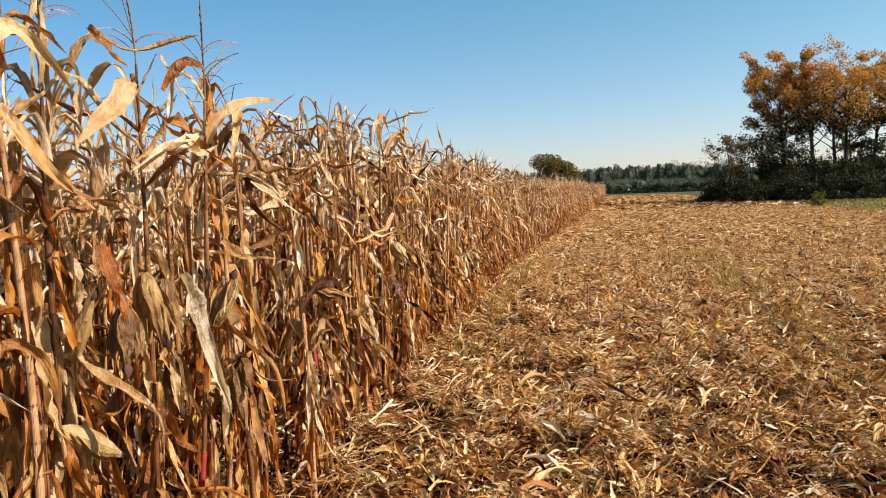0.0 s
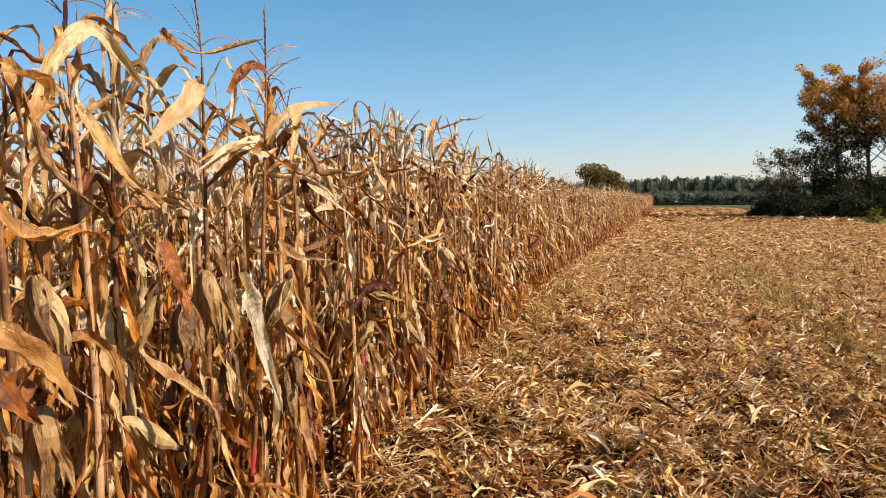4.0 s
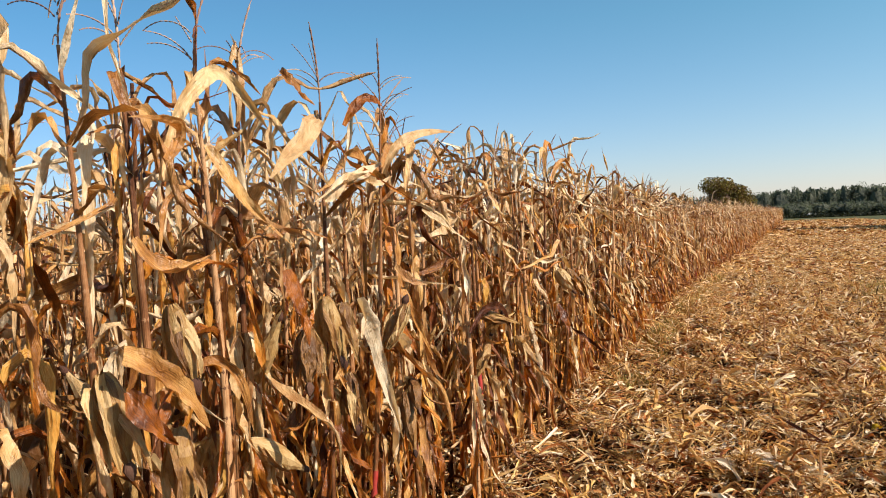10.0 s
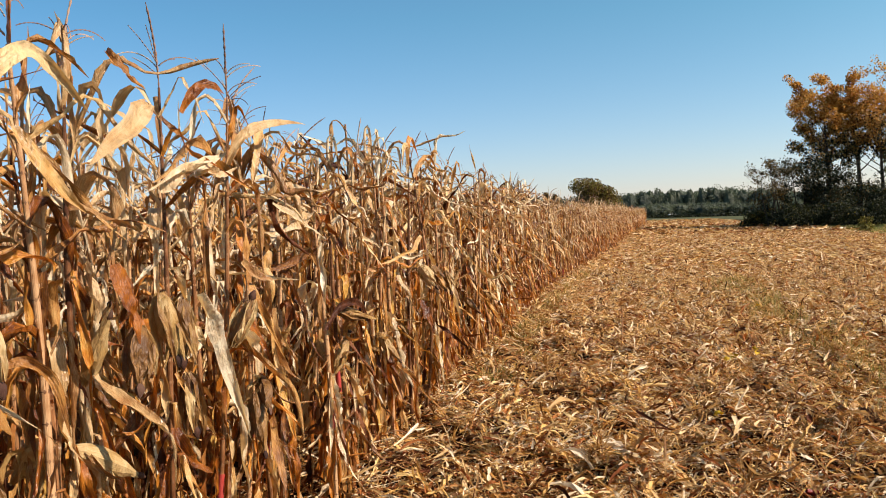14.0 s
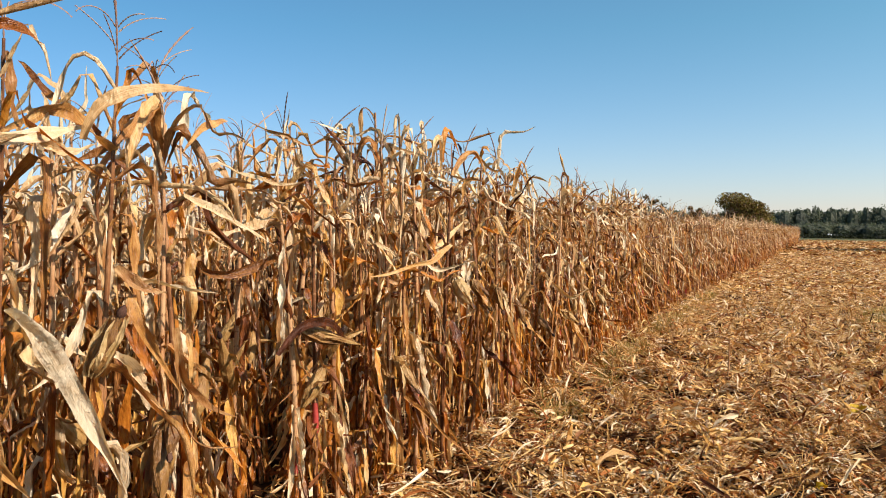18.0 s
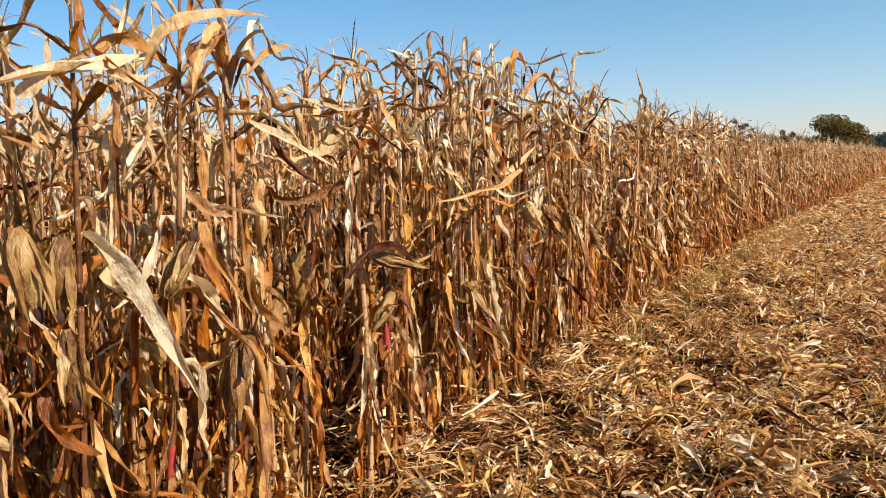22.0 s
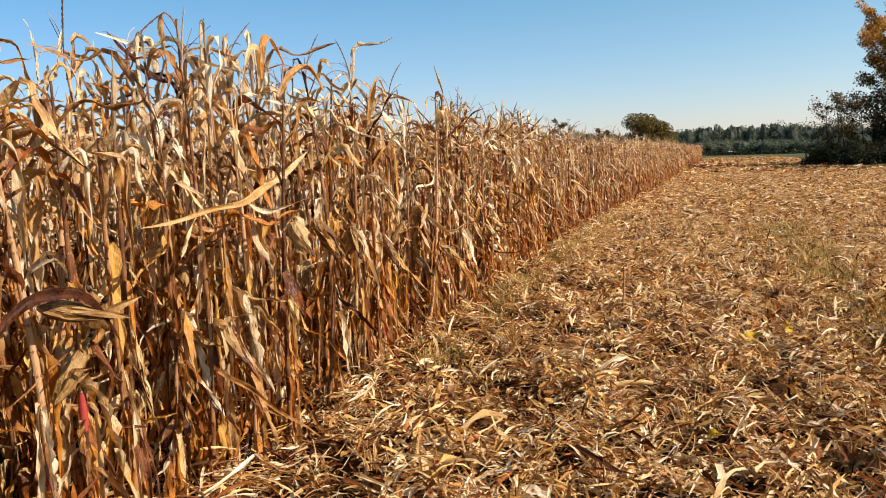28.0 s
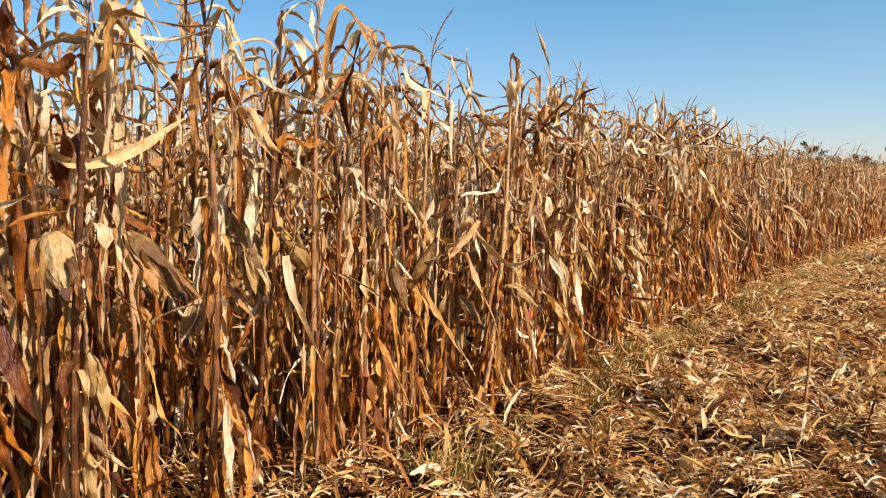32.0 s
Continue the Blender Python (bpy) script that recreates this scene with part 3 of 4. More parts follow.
        rad = r.uniform(0.032, 0.042) * np.sin(np.pi * np.clip(u * 0.88 + 0.1, 0, 1)) ** 0.7 * (1 - 0.55 * u ** 3)
        rad[0] = 0.008
        rad[-1] = 0.006
        ev, eq, eu = tube(p, rad, 9 if detail == 2 else 5)
        out.append(("ear", (ev + r.normal(0, 0.0022, ev.shape), eq, eu * [1, 3]), "ear"))
        for f in range(3 if detail == 2 else 1):
            fa = az + r.uniform(-1.5, 1.5)
            out.append(("husk_flap", blade(b + d * L * r.uniform(0, 0.3), r.uniform(0.16, 0.28), r.uniform(0.035, 0.055), min(tip, 150) * r.uniform(0.7, 1.1), 0.5,
                                           tip + r.uniform(0, 50), fa, r.normal(0, 0.5), 0.5, 0.1, 6, 3, 0.3, 0, r), "ear"))
        if detail == 2:
            k = np.linspace(0, 1, 4)
            out.append(("silk", tube(b + d * L * 0.96 + k[:, None] * d * 0.035, [0.008, 0.013, 0.010, 0.003], 5), "silk"))
    if red if red is not None else r.random() < 0.5:
        h = r.uniform(0.15, 0.75)
        zz = np.linspace(h, h + r.uniform(0.1, 0.17), 3)
        out.append(("red_internode", tube(np.stack([at(q) for q in zz]), [0.0145, 0.0152, 0.0145], 6), "red"))
    if tassel if tassel is not None else r.random() < 0.3:
        top = path[-1]
        k = r.integers(5, 9) if detail else 3
        pieces = []
        n = 22 if detail == 2 else 3
        u = np.linspace(0, 1, n)
        L = r.uniform(0.20, 0.32)
        sway = r.normal(0, 0.3, 2)
        spike = top + np.stack([sway[0] * u ** 2 * L, sway[1] * u ** 2 * L, u * L], 1)
        wide = 1.0 if detail else 1.8
        pieces.append(tube(spike, np.interp(u, [0, 0.4, 0.9, 1], [0.0020, 0.0030, 0.0028, 0.001]) * wide * (1 + 0.9 * (np.arange(n) % 2) * (detail == 2)), 4 if detail == 2 else 3))
        for _ in range(k):
            b0 = top + np.array([0, 0, r.uniform(0.02, 0.4) * L])
            az, th, ll = r.uniform(0, 6.28), r.uniform(0.3, 1.0), r.uniform(0.10, 0.2)
            drop = r.uniform(0.0, 1.7)
            a = th + drop * u
            q = b0 + np.cumsum(np.stack([np.sin(a) * np.cos(az), np.sin(a) * np.sin(az), np.cos(a)], 1), 0) * ll / n
            pieces.append(tube(q, np.linspace(0.0015, 0.0011, n) * wide * (1 + 1.3 * (np.arange(n) % 2) * (detail == 2)), 3))
        off, vs, qs, us = 0, [], [], []
        for v, q, w in pieces:
            vs.append(v); qs.append(q + off); us.append(w); off += len(v)
        out.append(("tassel", (np.concatenate(vs), np.concatenate(qs), np.concatenate(us)), "tassel"))
    return out


SLOT = {0: 0, 1: 1, 2: 2, 3: 3, "stalk": 4, "ear": 5, "silk": 6, "red": 7, "tassel": 8, "node": 9}
CROP = LEAVES + [M_STALK, M_EAR, M_SILK, M_RED, M_TASSEL, M_NODE]
PART_LABEL = {"tassel": "spindly dry tassel", "ear": "papery ear in its husk", "silk": "dark dried silk", "red_internode": "dark red stem joint"}


def corn_thing(seed, bare=0.0, **how):
    """One corn plant with all its parts as objects. bare: the share of its lower leaves that it has lost."""
    lost = np.random.default_rng(seed + 7000)
    ob = thing("corn_plant", "dry golden-brown corn plant with hanging papery leaves", "corn plant", "corn plants along the field edge")
    ear = None
    made_plant = plant(seed, 2, **how)
    joints = [(*p, 1) for n, p, k in made_plant if n == "stalk_joint"]
    for name, piece, k in made_plant:
        if name == "stalk_joint" or (name == "leaf" and lost.random() < bare and piece[0][0, 2] < 1.7):
            continue
        if name == "stalk":
            part(name, [(*piece, 0)] + joints, [M_STALK, M_NODE], ob)
            continue
        up = ear if name in ("husk_flap", "silk") and ear else ob
        made = part(name, [(*piece, 0)], [CROP[SLOT[k]]], up, PART_LABEL.get(name, ""), name not in ("husk_flap", "ear"))
        if name == "ear":
            ear = made
    return ob


kinds = [corn_thing(100 + i, tassel=(i % 3 == 0)) for i in range(18)]
used = set()
ROW, STEP = 0.72, 0.165

# plants along the edge with leaves and ears that stand out
edge_plants = []


def edge_plant(x, y, seed, size, tassel):
    ob = corn_thing(seed, 0.6 if y < 4.9 else 0.35, tassel=tassel)
    ob.matrix_basis = Matrix(spin(x, y, float(relief(x, y)) - 0.01, 0.0, 1.0, size).tolist())
    edge_plants.append((x, y, size, ob))


def nearest_plant(y, z):
    """The edge plant beside y, and what brings a place in the field to its own space."""
    x0, y0, size, ob = min(edge_plants, key=lambda e: abs(e[1] - y))
    own = lambda q: np.array([q[0] - x0, q[1] - y0, (q[2] - float(relief(x0, y0)) + 0.01) / size])
    return own, ob


def hero(base, middle, tip, width, k):
    """A leaf that stands out, from its base over its middle to its tip; k: its colour."""
    own, ob = nearest_plant(base[1], base[2])
    r = np.random.default_rng(int(base[1] * 1000 + base[2] * 77))
    length = math.dist(base, middle) + math.dist(middle, tip)
    piece = blade(own(base), length, width * 0.9, 0, 0.5, 0, 0.0, r.normal(0, 0.5), r.uniform(0.4, 0.8), 0.09, 24, 7, 0.1, 0.0, r, 0.35, (own(middle), own(tip)))
    part("leaf", [(*piece, 0)], [LEAVES[k]], ob)


def hero_ear(x, y, z, tilt, azim, length=0.24, thick=0.034, flaps=4):
    """A large ear in its husk; tilt in degrees from upright."""
    own, ob = nearest_plant(y, z)
    r = np.random.default_rng(int(y * 1000 + z * 55))
    a, b = radians(tilt), radians(azim)
    d = np.array([math.sin(a) * math.cos(b), math.sin(a) * math.sin(b), math.cos(a)])
    u = np.linspace(0, 1, 10)
    c = own((x, y, z)) - d * length / 2
    rad = thick * np.sin(np.pi * np.clip(u * 0.86 + 0.11, 0, 1)) ** 0.65 * (1 - 0.45 * u ** 3)
    rad[0], rad[-1] = 0.010, 0.005
    ev, eq, eu = tube(c + u[:, None] * length * d, rad, 11)
    ear = part("ear", [(ev + r.normal(0, 0.0025, ev.shape), eq, eu * [1, 3], 0)], [M_EAR], ob, "large papery ear in its husk", False)
    for i in range(flaps):
        off = np.array([math.cos(i * 1.7), math.sin(i * 1.7), 0]) * thick * 0.8
        tip = c + d * length * r.uniform(0.85, 1.2) + off * r.uniform(0.8, 2.2)
        mid = c + d * length * 0.5 + off * 1.35
        part("husk_flap", [(*blade(c + off * 0.3, length, r.uniform(0.028, 0.045), 0, 0.5, 0, 0.0, r.normal(0, 0.3), 0.5, 0.1, 9, 5, 0.1, 0.0, r, 0.5, (mid, tip)), 0)], [M_EAR], ear, "", False)
    k = np.linspace(0, 1, 4)
    part("silk", [(*tube(c + d * length * 0.97 + k[:, None] * d * 0.04, [0.009, 0.016, 0.012, 0.003], 6), 0)], [M_SILK], ear, "dark dried silk")


edge_plant(-2.12, 4.16, 212, 1.06, True)
edge_plant(-2.14, 4.44, 213, 1.08, True)
edge_plant(-2.16, 4.72, 220, 1.07, True)
edge_plant(-2.18, 5.02, 207, 1.08, True)
edge_plant(-2.14, 5.32, 206, 1.05, True)
edge_plant(-2.16, 5.62, 205, 1.03, True)
edge_plant(-2.18, 5.95, 204, 1.00, True)
edge_plant(-2.12, 6.16, 208, 1.03, True)
edge_plant(-2.05, 6.75, 217, 0.93, False)
edge_plant(-2.08, 6.96, 218, 0.90, False)
edge_plant(-2.18, 7.35, 209, 0.97, False)
edge_plant(-2.25, 7.98, 210, 1.03, True)
edge_plant(-2.20, 8.32, 211, 1.07, True)
edge_plant(-2.12, 8.56, 214, 1.04, True)
edge_plant(-2.15, 9.10, 219, 1.03, True)
edge_plant(-2.15, 9.72, 215, 1.03, True)
edge_plant(-2.16, 10.05, 221, 1.03, False)
edge_plant(-2.14, 11.10, 216, 1.0, False)
edge_plant(-2.18, 11.80, 222, 1.03, True)
edge_plant(-2.14, 12.15, 223, 1.0, False)
hero((-1.93, 5.48, 1.87), (-1.85, 5.56, 2.01), (-1.75, 5.8, 2.04), 0.05, 0)
hero((-1.88, 4.91, 2.01), (-1.85, 4.76, 1.93), (-1.83, 4.56, 1.81), 0.085, 0)
hero((-1.97, 4.3, 1.8), (-1.93, 4.43, 2.08), (-1.86, 4.61, 1.95), 0.07, 1)
hero((-1.88, 5.09, 2.01), (-1.83, 5.14, 2.1), (-1.79, 5.21, 2.08), 0.045, 2)
hero((-1.93, 4.36, 1.33), (-1.88, 4.43, 1.3), (-1.86, 4.48, 1.13), 0.035, 1)
hero((-1.86, 4.02, 1.41), (-1.82, 4.11, 1.34), (-1.79, 4.21, 1.21), 0.085, 1)
hero((-1.86, 4.03, 1.33), (-1.82, 4.05, 1.26), (-1.79, 4.1, 1.2), 0.07, 2)
hero((-1.88, 4.09, 1.66), (-1.83, 4.17, 1.58), (-1.79, 4.29, 1.64), 0.05, 1)
hero((-1.97, 5.54, 1.91), (-1.93, 5.19, 1.83), (-1.88, 4.88, 1.75), 0.05, 0)
hero((-1.97, 4.84, 1.54), (-1.93, 4.84, 1.43), (-1.91, 4.86, 1.3), 0.075, 2)
hero((-1.93, 4.79, 2.15), (-1.88, 4.8, 2.09), (-1.86, 4.87, 2.05), 0.05, 1)
hero((-1.88, 4.21, 1.84), (-1.88, 4.25, 1.92), (-1.83, 4.04, 1.92), 0.05, 1)
hero((-1.93, 4.42, 1.9), (-1.88, 4.48, 1.78), (-1.86, 4.58, 1.69), 0.045, 1)
hero((-1.97, 6.49, 1.11), (-1.9, 6.72, 1.23), (-1.88, 6.94, 1.02), 0.05, 3)
hero((-1.89, 8.12, 1.53), (-1.85, 7.63, 1.44), (-1.85, 7.05, 1.4), 0.04, 1)
hero((-1.97, 5.13, 1.16), (-1.94, 5.19, 1.05), (-1.92, 5.3, 0.9), 0.05, 1)
hero((-1.97, 5.94, 1.73), (-1.93, 6.13, 1.65), (-1.88, 6.33, 1.56), 0.04, 0)
hero((-1.97, 5.1, 1.76), (-1.93, 5.18, 1.82), (-1.88, 5.29, 1.87), 0.06, 0)
hero((-1.93, 5.77, 2.03), (-1.91, 5.68, 1.93), (-1.9, 5.62, 1.8), 0.05, 1)
hero((-1.97, 5.35, 1.88), (-1.94, 5.41, 1.83), (-1.9, 5.5, 1.86), 0.05, 0)
hero((-1.97, 5.12, 0.98), (-1.93, 5.13, 0.88), (-1.9, 5.23, 0.8), 0.07, 2)
hero((-1.94, 7.61, 0.73), (-1.85, 7.83, 0.54), (-1.75, 8.18, 0.25), 0.035, 1)
hero((-1.97, 5.64, 1.5), (-1.93, 5.72, 1.43), (-1.88, 5.76, 1.42), 0.05, 0)
hero((-1.97, 5.71, 1.41), (-1.93, 5.71, 1.3), (-1.9, 5.86, 1.07), 0.045, 1)
hero((-1.97, 6.16, 2.01), (-1.93, 5.99, 1.96), (-1.93, 5.89, 1.87), 0.03, 1)
hero((-1.99, 9.35, 1.17), (-1.94, 9.36, 0.97), (-1.92, 9.49, 0.74), 0.055, 0)
hero((-1.99, 11.26, 1.64), (-1.94, 11.3, 1.43), (-1.94, 11.24, 1.22), 0.045, 0)
hero((-2.03, 10.85, 1.24), (-1.99, 10.62, 1.14), (-1.96, 10.45, 1.08), 0.05, 0)
hero((-1.99, 8.37, 1.95), (-1.94, 8.56, 2.1), (-1.89, 8.72, 1.95), 0.05, 1)
hero((-1.99, 8.84, 2.06), (-1.94, 8.81, 2.16), (-1.92, 8.97, 2.06), 0.04, 1)
hero((-1.99, 9.56, 1.87), (-1.94, 9.61, 2.12), (-1.94, 9.84, 1.92), 0.05, 1)
hero((-1.94, 8.66, 1.24), (-1.89, 8.67, 1.18), (-1.85, 8.68, 1.12), 0.07, 1)
hero((-1.99, 11.55, 1.04), (-1.94, 11.71, 0.87), (-1.92, 11.78, 0.71), 0.045, 0)
hero((-1.94, 8.24, 1.07), (-1.89, 8.26, 0.94), (-1.86, 8.29, 0.83), 0.07, 2)
hero((-1.93, 5.23, 1.41), (-1.99, 5.49, 1.17), (-2.0, 5.72, 0.77), 0.085, 0)
hero((-2.02, 5.67, 1.23), (-1.99, 5.74, 1.15), (-1.99, 5.8, 1.03), 0.085, 0)
hero((-1.96, 5.89, 1.29), (-1.99, 6.0, 1.06), (-2.02, 6.29, 0.9), 0.05, 0)
hero((-1.99, 8.21, 2.02), (-1.99, 8.27, 2.22), (-1.96, 8.42, 2.06), 0.045, 2)
hero((-1.99, 8.18, 1.97), (-1.99, 8.14, 2.16), (-1.98, 8.01, 1.99), 0.045, 1)
hero_ear(-1.94, 4.9, 1.26, 150, -60, 0.18, 0.036, 6)
hero_ear(-1.92, 4.05, 1.26, 165, 20, 0.20, 0.036)
hero_ear(-1.86, 4.19, 1.11, 172, -30, 0.19, 0.036)
hero_ear(-1.95, 4.32, 1.39, 160, 0, 0.19, 0.032)
hero_ear(-1.95, 5.08, 1.33, 168, 30, 0.20, 0.038)
hero_ear(-1.97, 5.19, 1.3, 170, -60, 0.19, 0.034)
hero_ear(-1.95, 5.58, 1.27, 25, 40, 0.19, 0.034)
hero_ear(-1.94, 5.18, 1.06, 172, 0, 0.18, 0.034)
hero_ear(-1.94, 6.8, 1.15, 108, 70, 0.24, 0.04, 6)
hero_ear(-1.92, 8.4, 1.23, 135, -20, 0.19, 0.052, 4)
hero_ear(-1.92, 8.71, 1.2, 140, 60, 0.24, 0.042)
hero_ear(-1.94, 9.15, 1.13, 160, 60, 0.18, 0.036)
taken = [e[1] for e in edge_plants]


def crest(y):
    """How tall the front plants stand along the edge, as a factor."""
    return np.interp(y, [3.4, 4.2, 5.0, 5.7, 6.4, 6.9, 7.4, 8.2, 9.2, 10, 12.5, 21], [1.05, 1.04, 1.04, 1.02, 0.96, 0.90, 0.93, 1.05, 1.01, 0.99, 0.985, 0.99])


for row, (y0, y1) in enumerate([(3.4, 16.5), (3.6, 11.5)]):
    for y in np.arange(y0, y1, STEP):
        y = y + rng.normal(0, 0.03)
        x = float(edge(y)) - (0.10 if y < 10 else 0.0) - ROW * row + rng.normal(0, 0.05)
        i = int(rng.integers(len(kinds)))
        size = rng.uniform(0.95, 1.04) * float(crest(y))
        turn, lean = rng.uniform(0, 6.28), rng.normal(0, 0.03, 2)
        if row == 0 and min(abs(y - t) for t in taken) < 0.09:
            continue
        m = Matrix(spin(x, y, float(relief(x, y)) - 0.01, turn, size, 1.0, lean).tolist())
        if i not in used:
            used.add(i)
            kinds[i].matrix_basis = m
        else:
            copy_thing(kinds[i], m)

# the rest of the stand, too many to tell apart
lib = {d: [[(*p, SLOT[k]) for _, p, k in plant(500 + 40 * d + i, d)] for i in range(14 if d else 20)] for d in (0, 1)}


def stand(name, spots, detail, label):
    pieces = []
    for x, y, size in spots:
        m = spin(x, y, -0.01, rng.uniform(0, 6.28), size, 1.0, rng.normal(0, 0.035, 2))
        for p in lib[detail][int(rng.integers(len(lib[detail])))]:
            pieces.append(moved(p, m))
    ob = new(name, mesh_of(name, pieces, CROP, False))
    return tagged(ob, label, "corn field", kind="stuff")


def spots(rows, y0, y1, step):
    out = []
    for row in rows:
        for y in np.arange(y0, y1, step):
            y = y + rng.normal(0, 0.05)
            out.append((float(edge(y)) - ROW * row + rng.normal(0, 0.06), y, rng.uniform(0.89, 1.04)))
    return out


mid = spots([0], 16.5, 60, 0.16) + spots([1], 11.5, 60, 0.17) + spots([2], 3.6, 45, 0.17) + spots([3, 4], 4.2, 34, 0.18) + spots([0, 1], 0.5, 3.3, 0.18)
stand("corn_stand", mid, 1, "dense rows of dry standing corn behind the edge")
deep = spots([5, 6, 7], 3.5, 26, 0.19)
stand("corn_stand", deep, 1, "deep rows of dry standing corn inside the field")
deep = spots([8, 9, 11, 13, 15, 17, 19], 4, 34, 0.22) + spots([5, 6, 7], 26, 40, 0.2)
stand("corn_stand", deep, 0, "rows of dry standing corn deep inside the field")
back = spots([0, 1, 2, 3, 4, 5, 6, 7, 9, 11, 13], -8, 0.4, 0.24) + spots([2, 3, 4, 5, 6, 7, 9, 11, 13], 0.4, 3.6, 0.24)
stand("corn_stand", back, 0, "rows of dry standing corn along the same field edge")
far = spots([0, 1], 60, 112, 0.17) + spots([2], 45, 112, 0.2) + spots([3, 4, 6, 8, 10], 34, 112, 0.28) + spots([13, 17, 22, 28], 34, 112, 0.4)
stand("corn_stand", far, 0, "distant rows of dry standing corn")


# ---- trees ----
def tree_pieces(seed, height, spread, trunk, leaves, size, fork=0.35, sparse=0.0, limbs=9, split=None, droop=0.0, stems=1, lean=(0, 0), start=0.3, lobes=0, twigs=5, tight=0.36):
    """Trunk and limbs as tubes, leaves as small bent quads in clumps at the ends of twigs. split(z / height) gives the share of the second leaf colour."""
    r = np.random.default_rng(seed)
    wood, tips = [], []
    for st in range(stems):
        u = np.linspace(0, 1, 8)
        ln = np.array(lean) + (r.normal(0, 0.12, 2) if stems > 1 else r.normal(0, 0.03, 2))
        base = np.array([*(r.normal(0, spread * 0.12, 2) if stems > 1 else (0, 0)), 0])
        hh = height * (0.6 if lobes else r.uniform(0.75, 0.95) if stems > 1 and st else 0.93)
        axis_ = base + np.stack([ln[0] * u * hh + 0.02 * hh * np.sin(u * 5 + st), ln[1] * u * hh + 0.02 * hh * np.sin(u * 4 + 2 * st), u * hh], 1)
        wood.append(tube(axis_, np.linspace(trunk, trunk * 0.12, 8) / (stems ** 0.4), 7))
        for i in range(limbs):
            f = start + (0.97 - start) * (i + r.random()) / limbs
            b = np.array([np.interp(f, u, axis_[:, j]) for j in range(3)])
            az = i * 2.4 + r.normal(0, 0.4)
            ll = (0.5 if lobes else 1.0) * spread * (1.0 - 0.55 * abs(f - 0.6)) * r.uniform(0.6, 1.0) * (1.15 - f * 0.5)
            rise = r.uniform(0.5, 1.1) - droop
            w = np.linspace(0, 1, 6)
            q = b + np.stack([np.cos(az) * w * ll, np.sin(az) * w * ll, rise * ll * (w + 0.25 * w * w)], 1)
            q[:, :2] += (0.06 * ll * np.sin(w * 6 + i))[:, None]
            rad = trunk * 0.32 * (1 - 0.6 * f) / (stems ** 0.4)
            wood.append(tube(q, np.linspace(rad, rad * 0.15, 6), 5))
            for j in range(twigs):
                g = r.uniform(0.3, 1.0)
                c = np.array([np.interp(g, w, q[:, k]) for k in range(3)])
                az2 = az + r.normal(0, 0.9)
                l2 = ll * r.uniform(0.25, 0.5)
                e = c + np.array([np.cos(az2) * l2, np.sin(az2) * l2, r.uniform(0.1, 0.9) * l2 - droop * l2])
                wood.append(tube(np.stack([c, (c + e) / 2 + r.normal(0, 0.06 * l2, 3), e]), [rad * 0.3, rad * 0.2, rad * 0.06], 4))
                tips += [(c + (e - c) * k, l2) for k in (0.35, 0.7, 1.0)]
            tips.append((q[-1], ll * 0.3))
        tips.append((axis_[-1], spread * 0.2))
    if lobes:
        g = r.normal(0, 1, (lobes, 3))
        g = g / np.linalg.norm(g, axis=1)[:, None] * r.uniform(0.35, 0.9, (lobes, 1))
        g = g * np.array([spread * 0.85, spread * 0.85, height * 0.46]) + np.array([0, 0, height * 0.48])
        tips = [(p, spread * r.uniform(0.42, 0.75)) for p in g]
    tp = np.array([t for t, _ in tips]); tr = np.array([s for _, s in tips])
    weight = tr.clip(0.3) ** 1.0 * (1 - sparse * (1 - tp[:, 2] / tp[:, 2].max()))
    weight = weight.clip(0.02)
    pick = r.choice(len(tp), leaves, p=weight / weight.sum())
    off = r.normal(0, 1.0, (leaves, 3))
    off *= (tight * np.minimum(1, 1.5 / np.linalg.norm(off, axis=1)))[:, None]
    c = tp[pick] + off * tr[pick].clip(min(0.8, spread * 0.3))[:, None] * np.array([1, 1, 0.75])
    c[:, 2] = c[:, 2].clip(0.15, None)
    a = r.normal(0, 1, (leaves, 3)); a /= np.linalg.norm(a, axis=1)[:, None]
    b = np.cross(a, r.normal(0, 1, (leaves, 3))); b /= np.linalg.norm(b, axis=1)[:, None]
    s = (size * r.uniform(0.55, 1.35, leaves))[:, None]
    v = np.stack([c - a * s, c + b * s * 0.55 + np.cross(a, b) * s * 0.15, c + a * s, c - b * s * 0.55 + np.cross(a, b) * s * 0.15], 1).reshape(-1, 3)
    q = np.arange(4 * leaves).reshape(-1, 4)
    uv = np.tile(np.array([[0, 0], [1, 0], [1, 1], [0, 1.0]]), (leaves, 1))
    share = split(c[:, 2] / tp[:, 2].max()) if split else np.zeros(leaves)
    kind = (r.random(leaves) < share).astype(np.int32)
    return wood, (v, q, uv, kind)


def tree(name, label, x, y, leaf_mats, group="", **how):
    wood, crown = tree_pieces(**how)
    ob = thing(name, label, "tree" if "tree" in name else "bush", group)
    ob.location = (x, y, 0)
    part("trunk", [(*w, 0) for w in wood], [M_BARK], ob, "dark bark trunk and limbs")
    part("crown", [crown], leaf_mats, ob)
    return ob


G_TREES = "trees beside the harvested field"
# orange tops; the green below also stands for the crown's shaded lower part
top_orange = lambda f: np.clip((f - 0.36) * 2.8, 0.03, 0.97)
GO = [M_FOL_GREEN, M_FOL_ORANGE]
TALL = "tall tree with orange autumn leaves above bare dark limbs"
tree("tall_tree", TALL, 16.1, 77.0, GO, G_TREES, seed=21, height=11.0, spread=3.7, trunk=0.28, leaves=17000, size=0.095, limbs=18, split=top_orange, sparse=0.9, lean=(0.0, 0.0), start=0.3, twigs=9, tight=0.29)
